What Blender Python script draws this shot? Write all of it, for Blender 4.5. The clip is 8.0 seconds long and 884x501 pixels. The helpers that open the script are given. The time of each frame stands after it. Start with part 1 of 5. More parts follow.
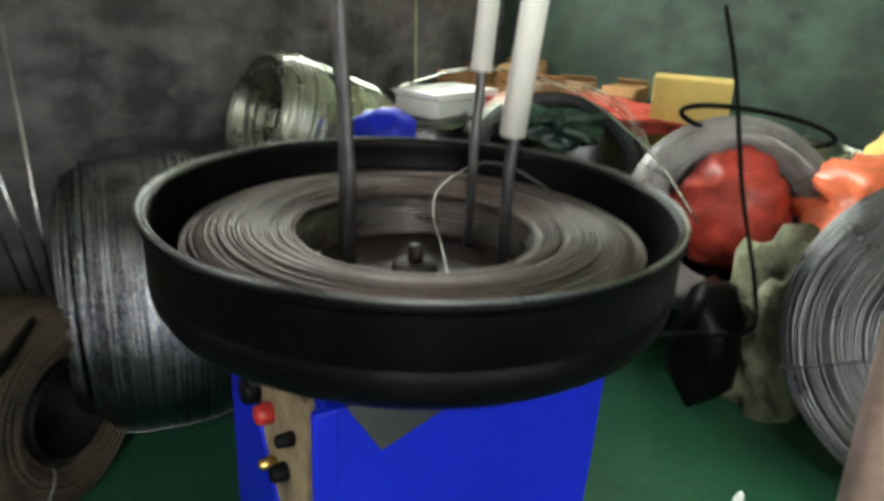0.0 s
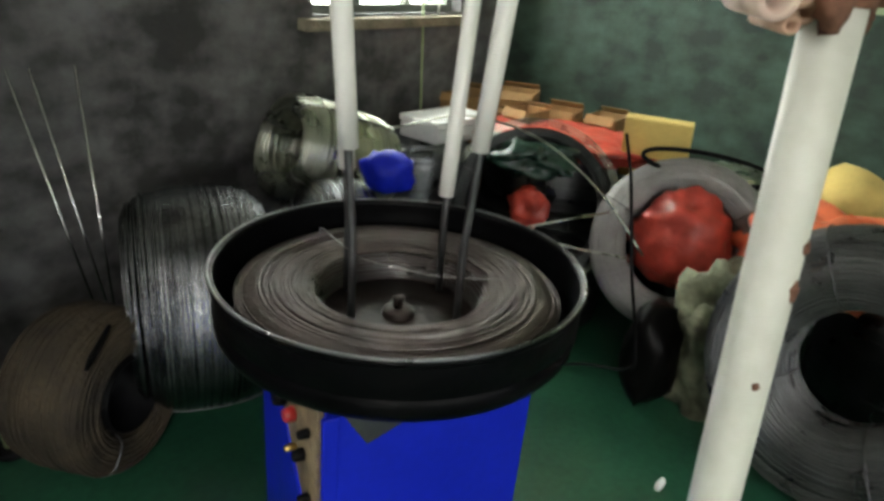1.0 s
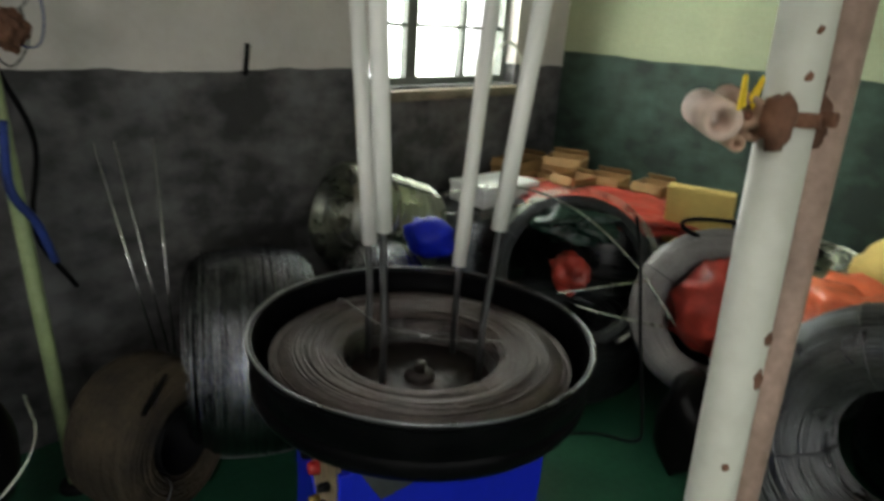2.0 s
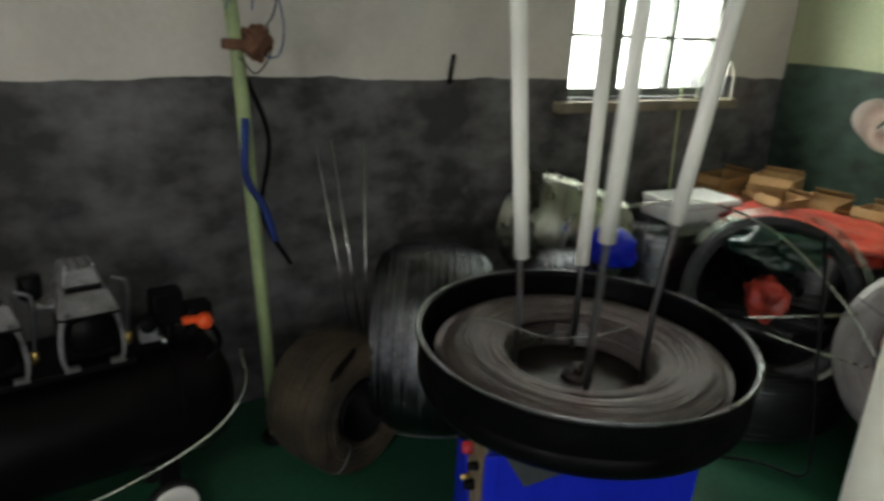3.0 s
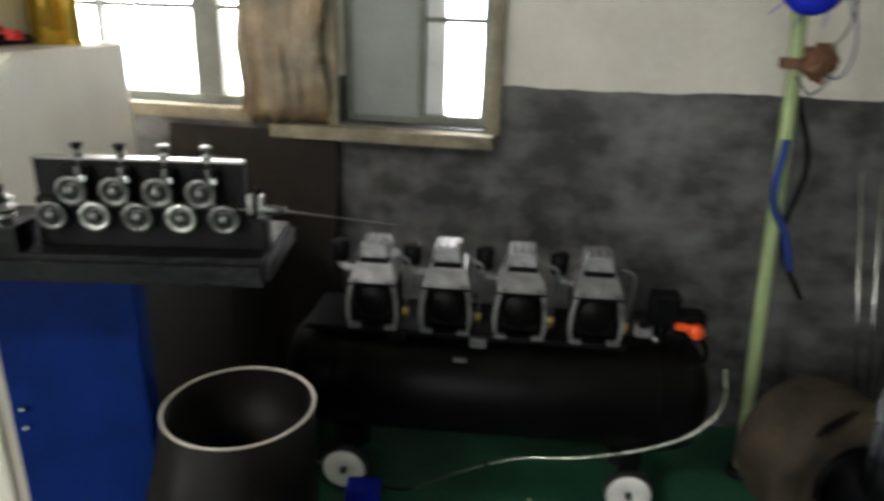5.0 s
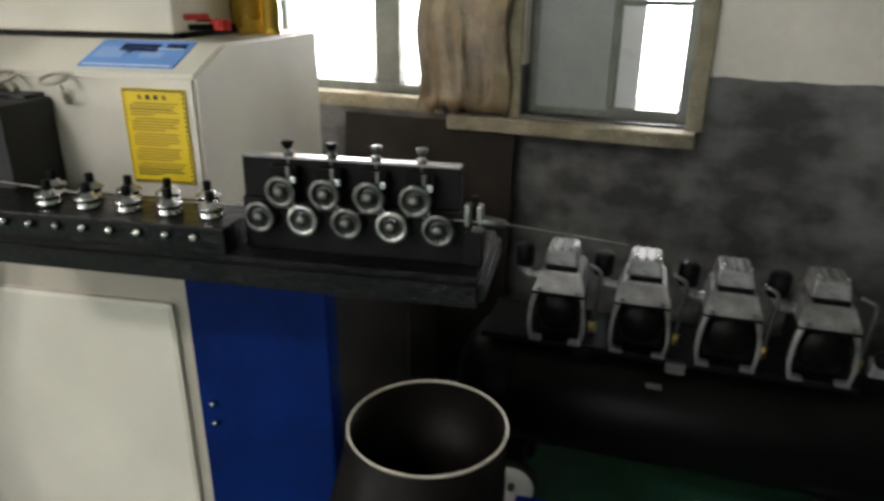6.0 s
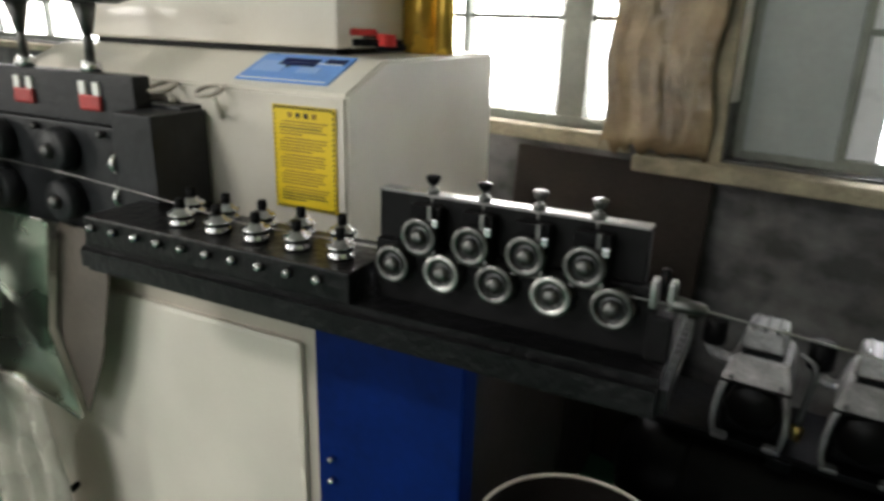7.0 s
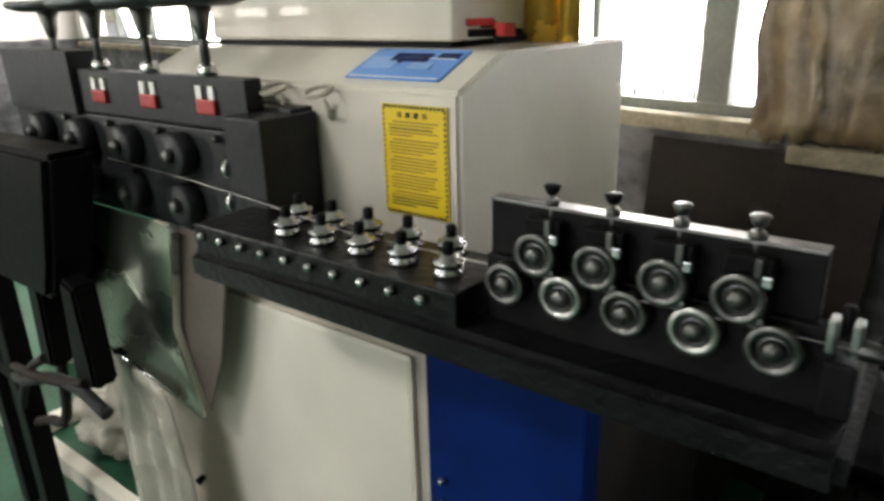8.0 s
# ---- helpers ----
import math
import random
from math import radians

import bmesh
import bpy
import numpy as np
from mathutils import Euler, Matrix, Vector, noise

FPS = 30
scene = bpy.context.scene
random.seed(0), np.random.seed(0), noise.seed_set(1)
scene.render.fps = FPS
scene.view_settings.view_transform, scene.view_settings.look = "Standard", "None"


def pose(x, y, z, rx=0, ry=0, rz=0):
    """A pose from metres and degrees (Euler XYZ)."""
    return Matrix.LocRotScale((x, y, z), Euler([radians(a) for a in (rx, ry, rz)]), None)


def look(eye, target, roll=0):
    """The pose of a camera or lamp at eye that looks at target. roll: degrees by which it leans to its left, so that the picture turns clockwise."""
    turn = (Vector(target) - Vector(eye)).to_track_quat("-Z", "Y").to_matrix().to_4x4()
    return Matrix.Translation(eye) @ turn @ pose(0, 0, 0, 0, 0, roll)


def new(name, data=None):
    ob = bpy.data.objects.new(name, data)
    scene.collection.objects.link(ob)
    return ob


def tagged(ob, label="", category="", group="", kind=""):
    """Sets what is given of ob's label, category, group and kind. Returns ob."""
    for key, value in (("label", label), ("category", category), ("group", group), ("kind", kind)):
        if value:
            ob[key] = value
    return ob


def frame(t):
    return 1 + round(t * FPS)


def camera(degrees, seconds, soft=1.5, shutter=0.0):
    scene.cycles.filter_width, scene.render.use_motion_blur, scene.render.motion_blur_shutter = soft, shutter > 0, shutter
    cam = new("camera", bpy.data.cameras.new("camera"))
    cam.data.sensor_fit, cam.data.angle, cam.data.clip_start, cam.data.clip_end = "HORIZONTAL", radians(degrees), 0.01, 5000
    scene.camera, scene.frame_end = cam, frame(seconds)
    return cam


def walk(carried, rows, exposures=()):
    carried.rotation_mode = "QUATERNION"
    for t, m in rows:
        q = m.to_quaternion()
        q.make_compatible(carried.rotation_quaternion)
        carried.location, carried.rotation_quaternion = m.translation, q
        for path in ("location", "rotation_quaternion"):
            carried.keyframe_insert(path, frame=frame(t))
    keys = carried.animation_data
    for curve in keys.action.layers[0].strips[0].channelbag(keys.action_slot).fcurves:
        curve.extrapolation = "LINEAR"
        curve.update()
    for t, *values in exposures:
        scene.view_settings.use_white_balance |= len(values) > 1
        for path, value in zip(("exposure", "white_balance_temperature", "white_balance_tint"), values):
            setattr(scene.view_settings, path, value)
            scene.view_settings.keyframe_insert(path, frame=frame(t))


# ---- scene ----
cam = camera(66.1, 8.0, soft=3.2, shutter=0.5)
PATH = [
    (0, (0.382, 0.491, 1.158), (1.921, 1.528, 0.454), 3.0),
    (0.5, (0.256, 0.34, 1.383), (1.736, 1.449, 0.623), 6.1),
    (1, (0.163, 0.271, 1.447), (1.674, 1.322, 0.663), 4.6),
    (1.2, (0.14, 0.254, 1.457), (1.656, 1.292, 0.666), 4.6),
    (2.3, (0.162, 0.097, 1.544), (1.479, 1.477, 0.944), 4.1),
    (2.5, (0.168, 0.067, 1.536), (1.382, 1.537, 0.934), 4.5),
    (3, (0.154, 0.04, 1.535), (1.13, 1.658, 0.877), 3.0),
    (3.5, (0.143, 0.049, 1.529), (0.878, 1.782, 0.852), 2.2),
    (4, (0.175, -0.003, 1.53), (0.565, 1.834, 0.841), 2.5),
    (4.5, (0.142, -0.016, 1.534), (0.197, 1.865, 0.857), 2.1),
    (5, (0.115, -0.015, 1.543), (-0.262, 1.83, 0.869), 1.7),
    (5.2, (0.085, -0.011, 1.54), (-0.425, 1.799, 0.859), 1.7),
    (6.3, (-0.136, 0.160, 1.535), (-0.962, 1.833, 0.819), 0.5),
    (6.5, (-0.159, 0.2, 1.505), (-1.079, 1.842, 0.828), 0.9),
    (7, (-0.19, 0.316, 1.5), (-1.363, 1.803, 0.857), 1.7),
    (7.5, (-0.205, 0.392, 1.494), (-1.568, 1.696, 0.828), 1.0),
    (8, (-0.257, 0.413, 1.498), (-1.689, 1.636, 0.825), -1.5),
]
EXPOSURE = [(0, 1.0), (0.5, 0.8), (1.0, 0.5), (1.5, 0.1), (2.3, -0.28), (3.0, -0.14), (3.5, 0.06), (4.0, 0.62), (4.5, 1.2), (5.0, 0.62), (5.2, 0.45), (6.5, 0.27), (7.0, 0.28), (8.0, 0.32)]
walk(cam, [(t, look(e, g, r)) for t, e, g, r in PATH], EXPOSURE)

# ---- world, sun and large lights ----
world = bpy.data.worlds.new("sky")
scene.world = world
world.use_nodes = True
sky = world.node_tree.nodes.new("ShaderNodeTexSky")
sky.sky_type, sky.sun_disc = "NISHITA", False
sky.sun_elevation, sky.sun_rotation = radians(38), radians(20)
world.node_tree.links.new(sky.outputs[0], world.node_tree.nodes["Background"].inputs[0])
world.node_tree.nodes["Background"].inputs[1].default_value = 0.1

WALL_Y, END_X, FAR_X, BACK_Y, CEIL = 2.455, 3.78, -8.5, -4.2, 3.3


def area_lamp(name, loc, target, w, h, power, col=(1, 1, 1)):
    d = bpy.data.lights.new(name, "AREA")
    d.shape, d.size, d.size_y, d.energy, d.color = "RECTANGLE", w, h, power, col
    ob = new(name, d)
    ob.matrix_world = look(loc, target)
    return ob


sun = bpy.data.lights.new("sun", "SUN")
sun.energy, sun.angle, sun.color = 2.0, radians(0.6), (1, 0.95, 0.88)
sun_ob = new("sun", sun)
sun_ob.matrix_world = look((1.5, 6, 5.5), (0, 0, 0))

# daylight through the openings; doorway, side opening and skylight are unseen, assumed
area_lamp("assumed_doorway_light", (-1.2, BACK_Y - 0.1, 1.45), (-1.2, 0, 1.3), 4.2, 2.7, 42, (1, 0.96, 0.87))
area_lamp("assumed_side_light", (-6.2, BACK_Y - 0.1, 2.0), (-1.5, 0.6, 1.2), 1.2, 1.1, 105, (1, 0.97, 0.9))
area_lamp("assumed_overhead_light", (-1.8, -1.6, CEIL + 0.18), (-1.8, -1.6, 0), 0.85, 0.5, 85, (1, 0.97, 0.92))
area_lamp("daylight_window", (2.76, WALL_Y + 0.32, 1.6), (2.76, 0, 1.3), 1.1, 0.8, 46, (0.93, 1, 0.90))
area_lamp("daylight_window", (-0.5, WALL_Y + 0.32, 1.55), (-0.5, 0, 1.2), 0.6, 0.8, 22, (0.96, 0.98, 1))
area_lamp("daylight_window", (-1.65, WALL_Y + 0.32, 1.6), (-1.65, 0, 1.2), 1.1, 0.85, 44, (1, 0.98, 0.95))
area_lamp("daylight_window", (-5.8, WALL_Y + 0.32, 1.8), (-5.8, 0, 1.2), 4.8, 1.1, 130, (1, 0.98, 0.95))


# ---- materials ----
def mat(name, col, rough=0.5, metal=0.0, var=0.25, scale=6.0, bump=0.1, fine=60.0, col2=None, coat=0.0, rvar=0.15, spec=0.5):
    """A principled surface with blotches, grain and fine relief."""
    m = bpy.data.materials.new(name)
    m.use_nodes = True
    nt = m.node_tree
    b = nt.nodes["Principled BSDF"]
    tc = nt.nodes.new("ShaderNodeTexCoord")
    n1, n2 = nt.nodes.new("ShaderNodeTexNoise"), nt.nodes.new("ShaderNodeTexNoise")
    for n, s, d in ((n1, scale, 5), (n2, fine, 3)):
        n.inputs["Scale"].default_value, n.inputs["Detail"].default_value = s, d
        nt.links.new(tc.outputs["Object"], n.inputs["Vector"])
    ramp = nt.nodes.new("ShaderNodeValToRGB")
    ramp.color_ramp.elements[0].position, ramp.color_ramp.elements[1].position = 0.3, 0.7
    c2 = col2 or tuple(min(1, c * (1 + var)) for c in col)
    ramp.color_ramp.elements[0].color = (*[c * (1 - var) for c in col], 1)
    ramp.color_ramp.elements[1].color = (*c2, 1)
    nt.links.new(n1.outputs["Fac"], ramp.inputs["Fac"])
    mix = nt.nodes.new("ShaderNodeMix")
    mix.data_type, mix.blend_type = "RGBA", "OVERLAY"
    mix.inputs["Factor"].default_value = min(0.5, var)
    nt.links.new(ramp.outputs["Color"], mix.inputs[6])
    nt.links.new(n2.outputs["Fac"], mix.inputs[7])
    nt.links.new(mix.outputs[2], b.inputs["Base Color"])
    mr = nt.nodes.new("ShaderNodeMapRange")
    mr.inputs["To Min"].default_value, mr.inputs["To Max"].default_value = max(0.03, rough - rvar), min(1, rough + rvar)
    nt.links.new(n1.outputs["Fac"], mr.inputs["Value"])
    nt.links.new(mr.outputs["Result"], b.inputs["Roughness"])
    b.inputs["Metallic"].default_value = metal
    b.inputs["Specular IOR Level"].default_value = spec
    b.inputs["Coat Weight"].default_value = coat
    if bump:
        bp = nt.nodes.new("ShaderNodeBump")
        bp.inputs["Strength"].default_value, bp.inputs["Distance"].default_value = bump, 0.01
        nt.links.new(n2.outputs["Fac"], bp.inputs["Height"])
        nt.links.new(bp.outputs["Normal"], b.inputs["Normal"])
    return m


def wall_mat(name, low, high, line, ragged=0.03, smear=4.0):
    """Two coats of wall paint that meet in a ragged hand-painted line."""
    m = mat(name, high, 0.7, 0, 0.12, 2.5, 0.25, 45)
    nt = m.node_tree
    b = nt.nodes["Principled BSDF"]
    upper = b.inputs["Base Color"].links[0].from_socket
    geo, sep = nt.nodes.new("ShaderNodeNewGeometry"), nt.nodes.new("ShaderNodeSeparateXYZ")
    nt.links.new(geo.outputs["Position"], sep.inputs[0])
    rag = nt.nodes.new("ShaderNodeTexNoise")
    rag.inputs["Scale"].default_value, rag.inputs["Detail"].default_value = 3.0, 4
    nt.links.new(geo.outputs["Position"], rag.inputs["Vector"])
    mad = nt.nodes.new("ShaderNodeMath")
    mad.operation = "MULTIPLY_ADD"
    mad.inputs[1].default_value, mad.inputs[2].default_value = ragged * 2, line - ragged
    nt.links.new(rag.outputs["Fac"], mad.inputs[0])
    cmp_ = nt.nodes.new("ShaderNodeMath")
    cmp_.operation = "GREATER_THAN"
    nt.links.new(sep.outputs["Z"], cmp_.inputs[0])
    nt.links.new(mad.outputs[0], cmp_.inputs[1])
    # scuffs, damp marks and chalky smears on the dark coat
    sm = nt.nodes.new("ShaderNodeTexNoise")
    sm.inputs["Scale"].default_value, sm.inputs["Detail"].default_value, sm.inputs["Roughness"].default_value = 2.6, 8, 0.62
    mp = nt.nodes.new("ShaderNodeMapping")
    mp.inputs["Scale"].default_value = (1, 1, 0.75)
    nt.links.new(geo.outputs["Position"], mp.inputs["Vector"])
    nt.links.new(mp.outputs[0], sm.inputs["Vector"])
    r2 = nt.nodes.new("ShaderNodeValToRGB")
    for e, p, c in zip(r2.color_ramp.elements, (0.43, 0.62), (low, [c * smear for c in low])):
        e.position, e.color = p, (*c, 1)
    drip, mp2, blend = nt.nodes.new("ShaderNodeTexNoise"), nt.nodes.new("ShaderNodeMapping"), nt.nodes.new("ShaderNodeMix")
    drip.inputs["Scale"].default_value, drip.inputs["Detail"].default_value = 8.0, 7
    mp2.inputs["Scale"].default_value = (1, 1, 1.7)
    blend.inputs[0].default_value = 0.38
    nt.links.new(geo.outputs["Position"], mp2.inputs["Vector"])
    nt.links.new(mp2.outputs[0], drip.inputs["Vector"])
    nt.links.new(sm.outputs["Fac"], blend.inputs[2])
    nt.links.new(drip.outputs["Fac"], blend.inputs[3])
    nt.links.new(blend.outputs[0], r2.inputs["Fac"])
    mx = nt.nodes.new("ShaderNodeMix")
    mx.data_type = "RGBA"
    nt.links.new(cmp_.outputs[0], mx.inputs[0])
    nt.links.new(r2.outputs["Color"], mx.inputs[6])
    nt.links.new(upper, mx.inputs[7])
    nt.links.new(mx.outputs[2], b.inputs["Base Color"])
    return m


def glow_mat(name, col, strength):
    m = bpy.data.materials.new(name)
    m.use_nodes = True
    b = m.node_tree.nodes["Principled BSDF"]
    b.inputs["Base Color"].default_value = (*col, 1)
    b.inputs["Emission Color"].default_value = (*col, 1)
    b.inputs["Emission Strength"].default_value = strength
    return m


def glass_mat(name, col=(1, 1, 1), rough=0.02):
    m = bpy.data.materials.new(name)
    m.use_nodes = True
    b = m.node_tree.nodes["Principled BSDF"]
    b.inputs["Base Color"].default_value = (*col, 1)
    b.inputs["Roughness"].default_value = rough
    b.inputs["Transmission Weight"].default_value = 1
    b.inputs["IOR"].default_value = 1.1
    return m


M_WALL = wall_mat("painted_wall_grey", (0.040, 0.039, 0.040), (0.63, 0.59, 0.55), 1.29)
M_ENDWALL = wall_mat("painted_wall_green", (0.015, 0.028, 0.020), (0.36, 0.40, 0.25), 1.37, 0.015, 3.2)
M_CEIL = mat("ceiling_paint", (0.5, 0.5, 0.47), 0.8)
M_FLOOR = mat("green_floor_paint", (0.020, 0.088, 0.048), 0.35, 0, 0.35, 2.2, 0.15, 40, coat=0.15)
M_WHITEP = mat("white_pvc", (0.78, 0.78, 0.74), 0.35, 0, 0.05, 8, 0.03)
M_CREAM = mat("cream_pipe_paint", (0.62, 0.63, 0.55), 0.45, 0, 0.12, 7, 0.15, 40)
M_RUST = mat("rust", (0.16, 0.075, 0.045), 0.8, 0.2, 0.45, 14, 0.5, 80)
M_STEEL = mat("bright_steel", (0.62, 0.62, 0.62), 0.22, 1, 0.1, 10, 0.05)
M_DSTEEL = mat("dark_steel_rod", (0.14, 0.14, 0.145), 0.42, 0.9, 0.2, 12, 0.1)
M_WIRE = mat("drawn_wire", (0.30, 0.29, 0.285), 0.36, 1, 0.25, 9, 0.12, 120)
M_WIREG = mat("galvanised_wire", (0.44, 0.46, 0.39), 0.28, 1, 0.2, 9, 0.1, 120)
M_WIREB = mat("oiled_brown_wire", (0.086, 0.066, 0.060), 0.5, 0.7, 0.35, 7, 0.2, 120)
M_WIRED = mat("dark_bundle_wire", (0.17, 0.175, 0.18), 0.30, 1, 0.3, 8, 0.12, 120)
M_BLACK = mat("black_machine_paint", (0.0035, 0.0035, 0.004), 0.5, 0, 0.35, 9, 0.12, 70, spec=0.09)
M_BLKGLOSS = mat("black_tank_enamel", (0.003, 0.0026, 0.0026), 0.36, 0, 0.3, 6, 0.06, 60, spec=0.11)
M_PAN = mat("black_pan_enamel", (0.0025, 0.0025, 0.003), 0.34, 0, 0.3, 8, 0.08, 60, spec=0.09)
M_BLUE = mat("blue_sheet_paint", (0.006, 0.018, 0.48), 0.42, 0, 0.12, 5, 0.05, 50, spec=0.25)
M_NAVY = mat("navy_blue_paint", (0.001, 0.0125, 0.10), 0.5, 0, 0.25, 5, 0.05, 50, spec=0.1)
M_BEIGE = mat("cabinet_white_powder_coat", (0.65, 0.61, 0.535), 0.36, 0, 0.06, 4, 0.05, 120, coat=0.25)
M_BEIGE2 = mat("cabinet_edge_beige", (0.42, 0.38, 0.32), 0.5, 0, 0.08, 4, 0.06, 120)
M_YELLOW = mat("yellow_sign", (0.75, 0.55, 0.01), 0.45, 0, 0.06, 10, 0)
M_INK = mat("black_ink", (0.03, 0.025, 0.01), 0.6, 0, 0.1, 10, 0)
M_PANEL = mat("blue_control_film", (0.10, 0.28, 0.70), 0.3, 0, 0.1, 8, 0)
M_ALU = mat("cast_aluminium", (0.22, 0.216, 0.22), 0.42, 0.55, 0.55, 14, 0.12, 160)
M_RUBBER = mat("black_rubber", (0.010, 0.010, 0.010), 0.75, 0, 0.25, 10, 0.2)
M_WHEEL = mat("white_plastic_wheel", (0.75, 0.74, 0.70), 0.5, 0, 0.1, 12, 0.05)
M_RED = mat("red_plastic", (0.34, 0.02, 0.018), 0.35, 0, 0.2, 10, 0.1)
M_REDBAG = mat("red_wrapping_film", (0.40, 0.048, 0.032), 0.36, 0, 0.35, 9, 0.6, 25)
M_ORBAG = mat("orange_wrapping_film", (0.72, 0.16, 0.07), 0.35, 0, 0.3, 9, 0.6, 25)
M_ORANGE = mat("orange_switch_plastic", (0.85, 0.10, 0.02), 0.4, 0, 0.1, 10, 0)
M_CARD = mat("brown_cardboard", (0.34, 0.20, 0.08), 0.8, 0, 0.18, 8, 0.15)
M_FOAM = mat("white_foam", (0.82, 0.83, 0.82), 0.8, 0, 0.04, 30, 0.2, 200)
M_YFOAM = mat("yellow_foam_sheet", (0.62, 0.46, 0.14), 0.85, 0, 0.12, 7, 0.2)
M_CAMO = mat("olive_cloth", (0.10, 0.11, 0.06), 0.85, 0, 0.5, 11, 0.6, 30, col2=(0.24, 0.25, 0.165))
M_POST = mat("pale_green_post_paint", (0.32, 0.40, 0.20), 0.5, 0, 0.2, 9, 0.15)
M_WINFR = mat("window_frame_grey_paint", (0.16, 0.17, 0.15), 0.55, 0, 0.2, 9, 0.15)
M_SILL = mat("weathered_sill_plaster", (0.24, 0.21, 0.15), 0.85, 0, 0.3, 9, 0.5)
M_BROWNFILM = mat("brown_plastic_sheet", (0.17, 0.125, 0.075), 0.16, 0, 0.5, 5, 0.8, 16)
M_GOLD = mat("amber_gold_roll", (0.62, 0.40, 0.06), 0.25, 0.6, 0.2, 10, 0.1)
M_BRASS = mat("brass", (0.55, 0.38, 0.12), 0.3, 1, 0.1, 12, 0)
M_BURLAP = mat("fuzzy_brown_winding", (0.028, 0.020, 0.013), 0.75, 0.0, 0.5, 7, 0.8, 70, col2=(0.075, 0.056, 0.033))
M_DARKALU = mat("dull_cast_metal", (0.13, 0.13, 0.13), 0.5, 0.4, 0.25, 16, 0.06, 160)
M_BOARD = mat("dark_brown_board", (0.019, 0.014, 0.012), 0.7, 0, 0.3, 5, 0.2, 60, spec=0.2)
M_TAN = mat("tan_cardboard_tube", (0.40, 0.25, 0.17), 0.75, 0, 0.2, 12, 0.2)
M_PINK = mat("pale_tube_end", (0.58, 0.44, 0.36), 0.75, 0, 0.15, 14, 0.2)
M_YTAB = mat("yellow_plastic_tab", (0.78, 0.55, 0.02), 0.4, 0, 0.1, 10, 0)
M_SHINY = mat("polished_sheet_steel", (0.42, 0.45, 0.38), 0.28, 1.0, 0.12, 5, 0.05, 30)
M_GREYPLATE = mat("grey_machine_plate", (0.007, 0.007, 0.0075), 0.5, 0.0, 0.3, 9, 0.12, spec=0.12)
M_FROST = mat("grey_frosted_pane", (0.25, 0.27, 0.27), 0.4, 0, 0.1, 5, 0.05)
M_PALEPANE = mat("pale_frosted_pane", (0.62, 0.63, 0.66), 0.3, 0, 0.1, 5, 0.05)
M_SIGNINK = mat("faded_brown_ink", (0.30, 0.17, 0.018), 0.6, 0, 0.1, 10, 0)
M_PLATEBR = mat("brown_grey_plate", (0.10, 0.082, 0.068), 0.5, 0, 0.2, 6, 0.08)
M_CLEARFILM = mat("greyish_clear_plastic", (0.36, 0.34, 0.29), 0.25, 0, 0.15, 6, 0.3, 18)
M_BAY = mat("khaki_rusty_plate", (0.22, 0.17, 0.10), 0.7, 0.1, 0.45, 18, 0.3, 80)
M_WIREK = mat("black_oiled_wire", (0.045, 0.05, 0.05), 0.34, 0.8, 0.3, 8, 0.15, 120)
M_BENCH = mat("worn_black_bench_enamel", (0.0045, 0.0045, 0.005), 0.34, 0, 0.4, 11, 0.25, 70, spec=0.24)
M_BUNDLE = mat("blue_black_drawn_wire", (0.21, 0.218, 0.232), 0.22, 1, 0.75, 5, 0.35, 140)
M_PANDUST = mat("dusty_brown_pan_floor", (0.020, 0.013, 0.011), 0.55, 0.1, 0.4, 9, 0.25, 60)
M_GREENFILM = mat("dark_green_film", (0.012, 0.035, 0.024), 0.3, 0, 0.4, 9, 0.5, 25)
M_BUCKET = mat("smoky_brown_plastic", (0.0045, 0.0034, 0.003), 0.45, 0, 0.35, 8, 0.15, 60, spec=0.12)
M_CORD = mat("faded_blue_cord", (0.012, 0.035, 0.20), 0.6, 0, 0.3, 14, 0.3, 90)
M_ROLL = mat("used_roller_steel", (0.125, 0.125, 0.122), 0.38, 1, 0.35, 18, 0.15)
M_HOUSING = mat("grimy_grey_brown_sheet", (0.026, 0.022, 0.020), 0.6, 0, 0.4, 5, 0.15, 60, spec=0.2)
M_ROLLB = mat("bright_roller_steel", (0.36, 0.36, 0.35), 0.34, 1, 0.3, 18, 0.1)
M_PRIMER = mat("pinkish_brown_primer", (0.36, 0.25, 0.20), 0.6, 0, 0.3, 9, 0.25, 60)
M_CHROME = mat("smudged_chrome", (0.40, 0.40, 0.40), 0.18, 1, 0.35, 22, 0.12, 90)
M_FEED = mat("dark_grey_machine_paint", (0.017, 0.018, 0.020), 0.45, 0, 0.35, 9, 0.12, 70, spec=0.25)
M_GLASS = glass_mat("window_glass")
M_SKYGLOW = glow_mat("bright_sky", (1, 1, 0.98), 2.2)
M_PLASTER = mat("outside_plaster", (0.5, 0.48, 0.44), 0.9)


# ---- building helpers ----
def box(bm, c, s, bev=0.0, rot=None, taper=None):
    """A box at c of size s, its upper face scaled by taper (x, y)."""
    m = Matrix.LocRotScale(c, rot, None)
    r = bmesh.ops.create_cube(bm, size=1)
    for v in r["verts"]:
        k = taper if taper and v.co.z > 0 else (1, 1)
        v.co = m @ Vector((v.co.x * s[0] * k[0], v.co.y * s[1] * k[1], v.co.z * s[2]))
    if bev:
        es = list({e for v in r["verts"] for e in v.link_edges})
        bmesh.ops.bevel(bm, geom=es, offset=bev, segments=2, affect="EDGES", profile=0.6)
    return bm


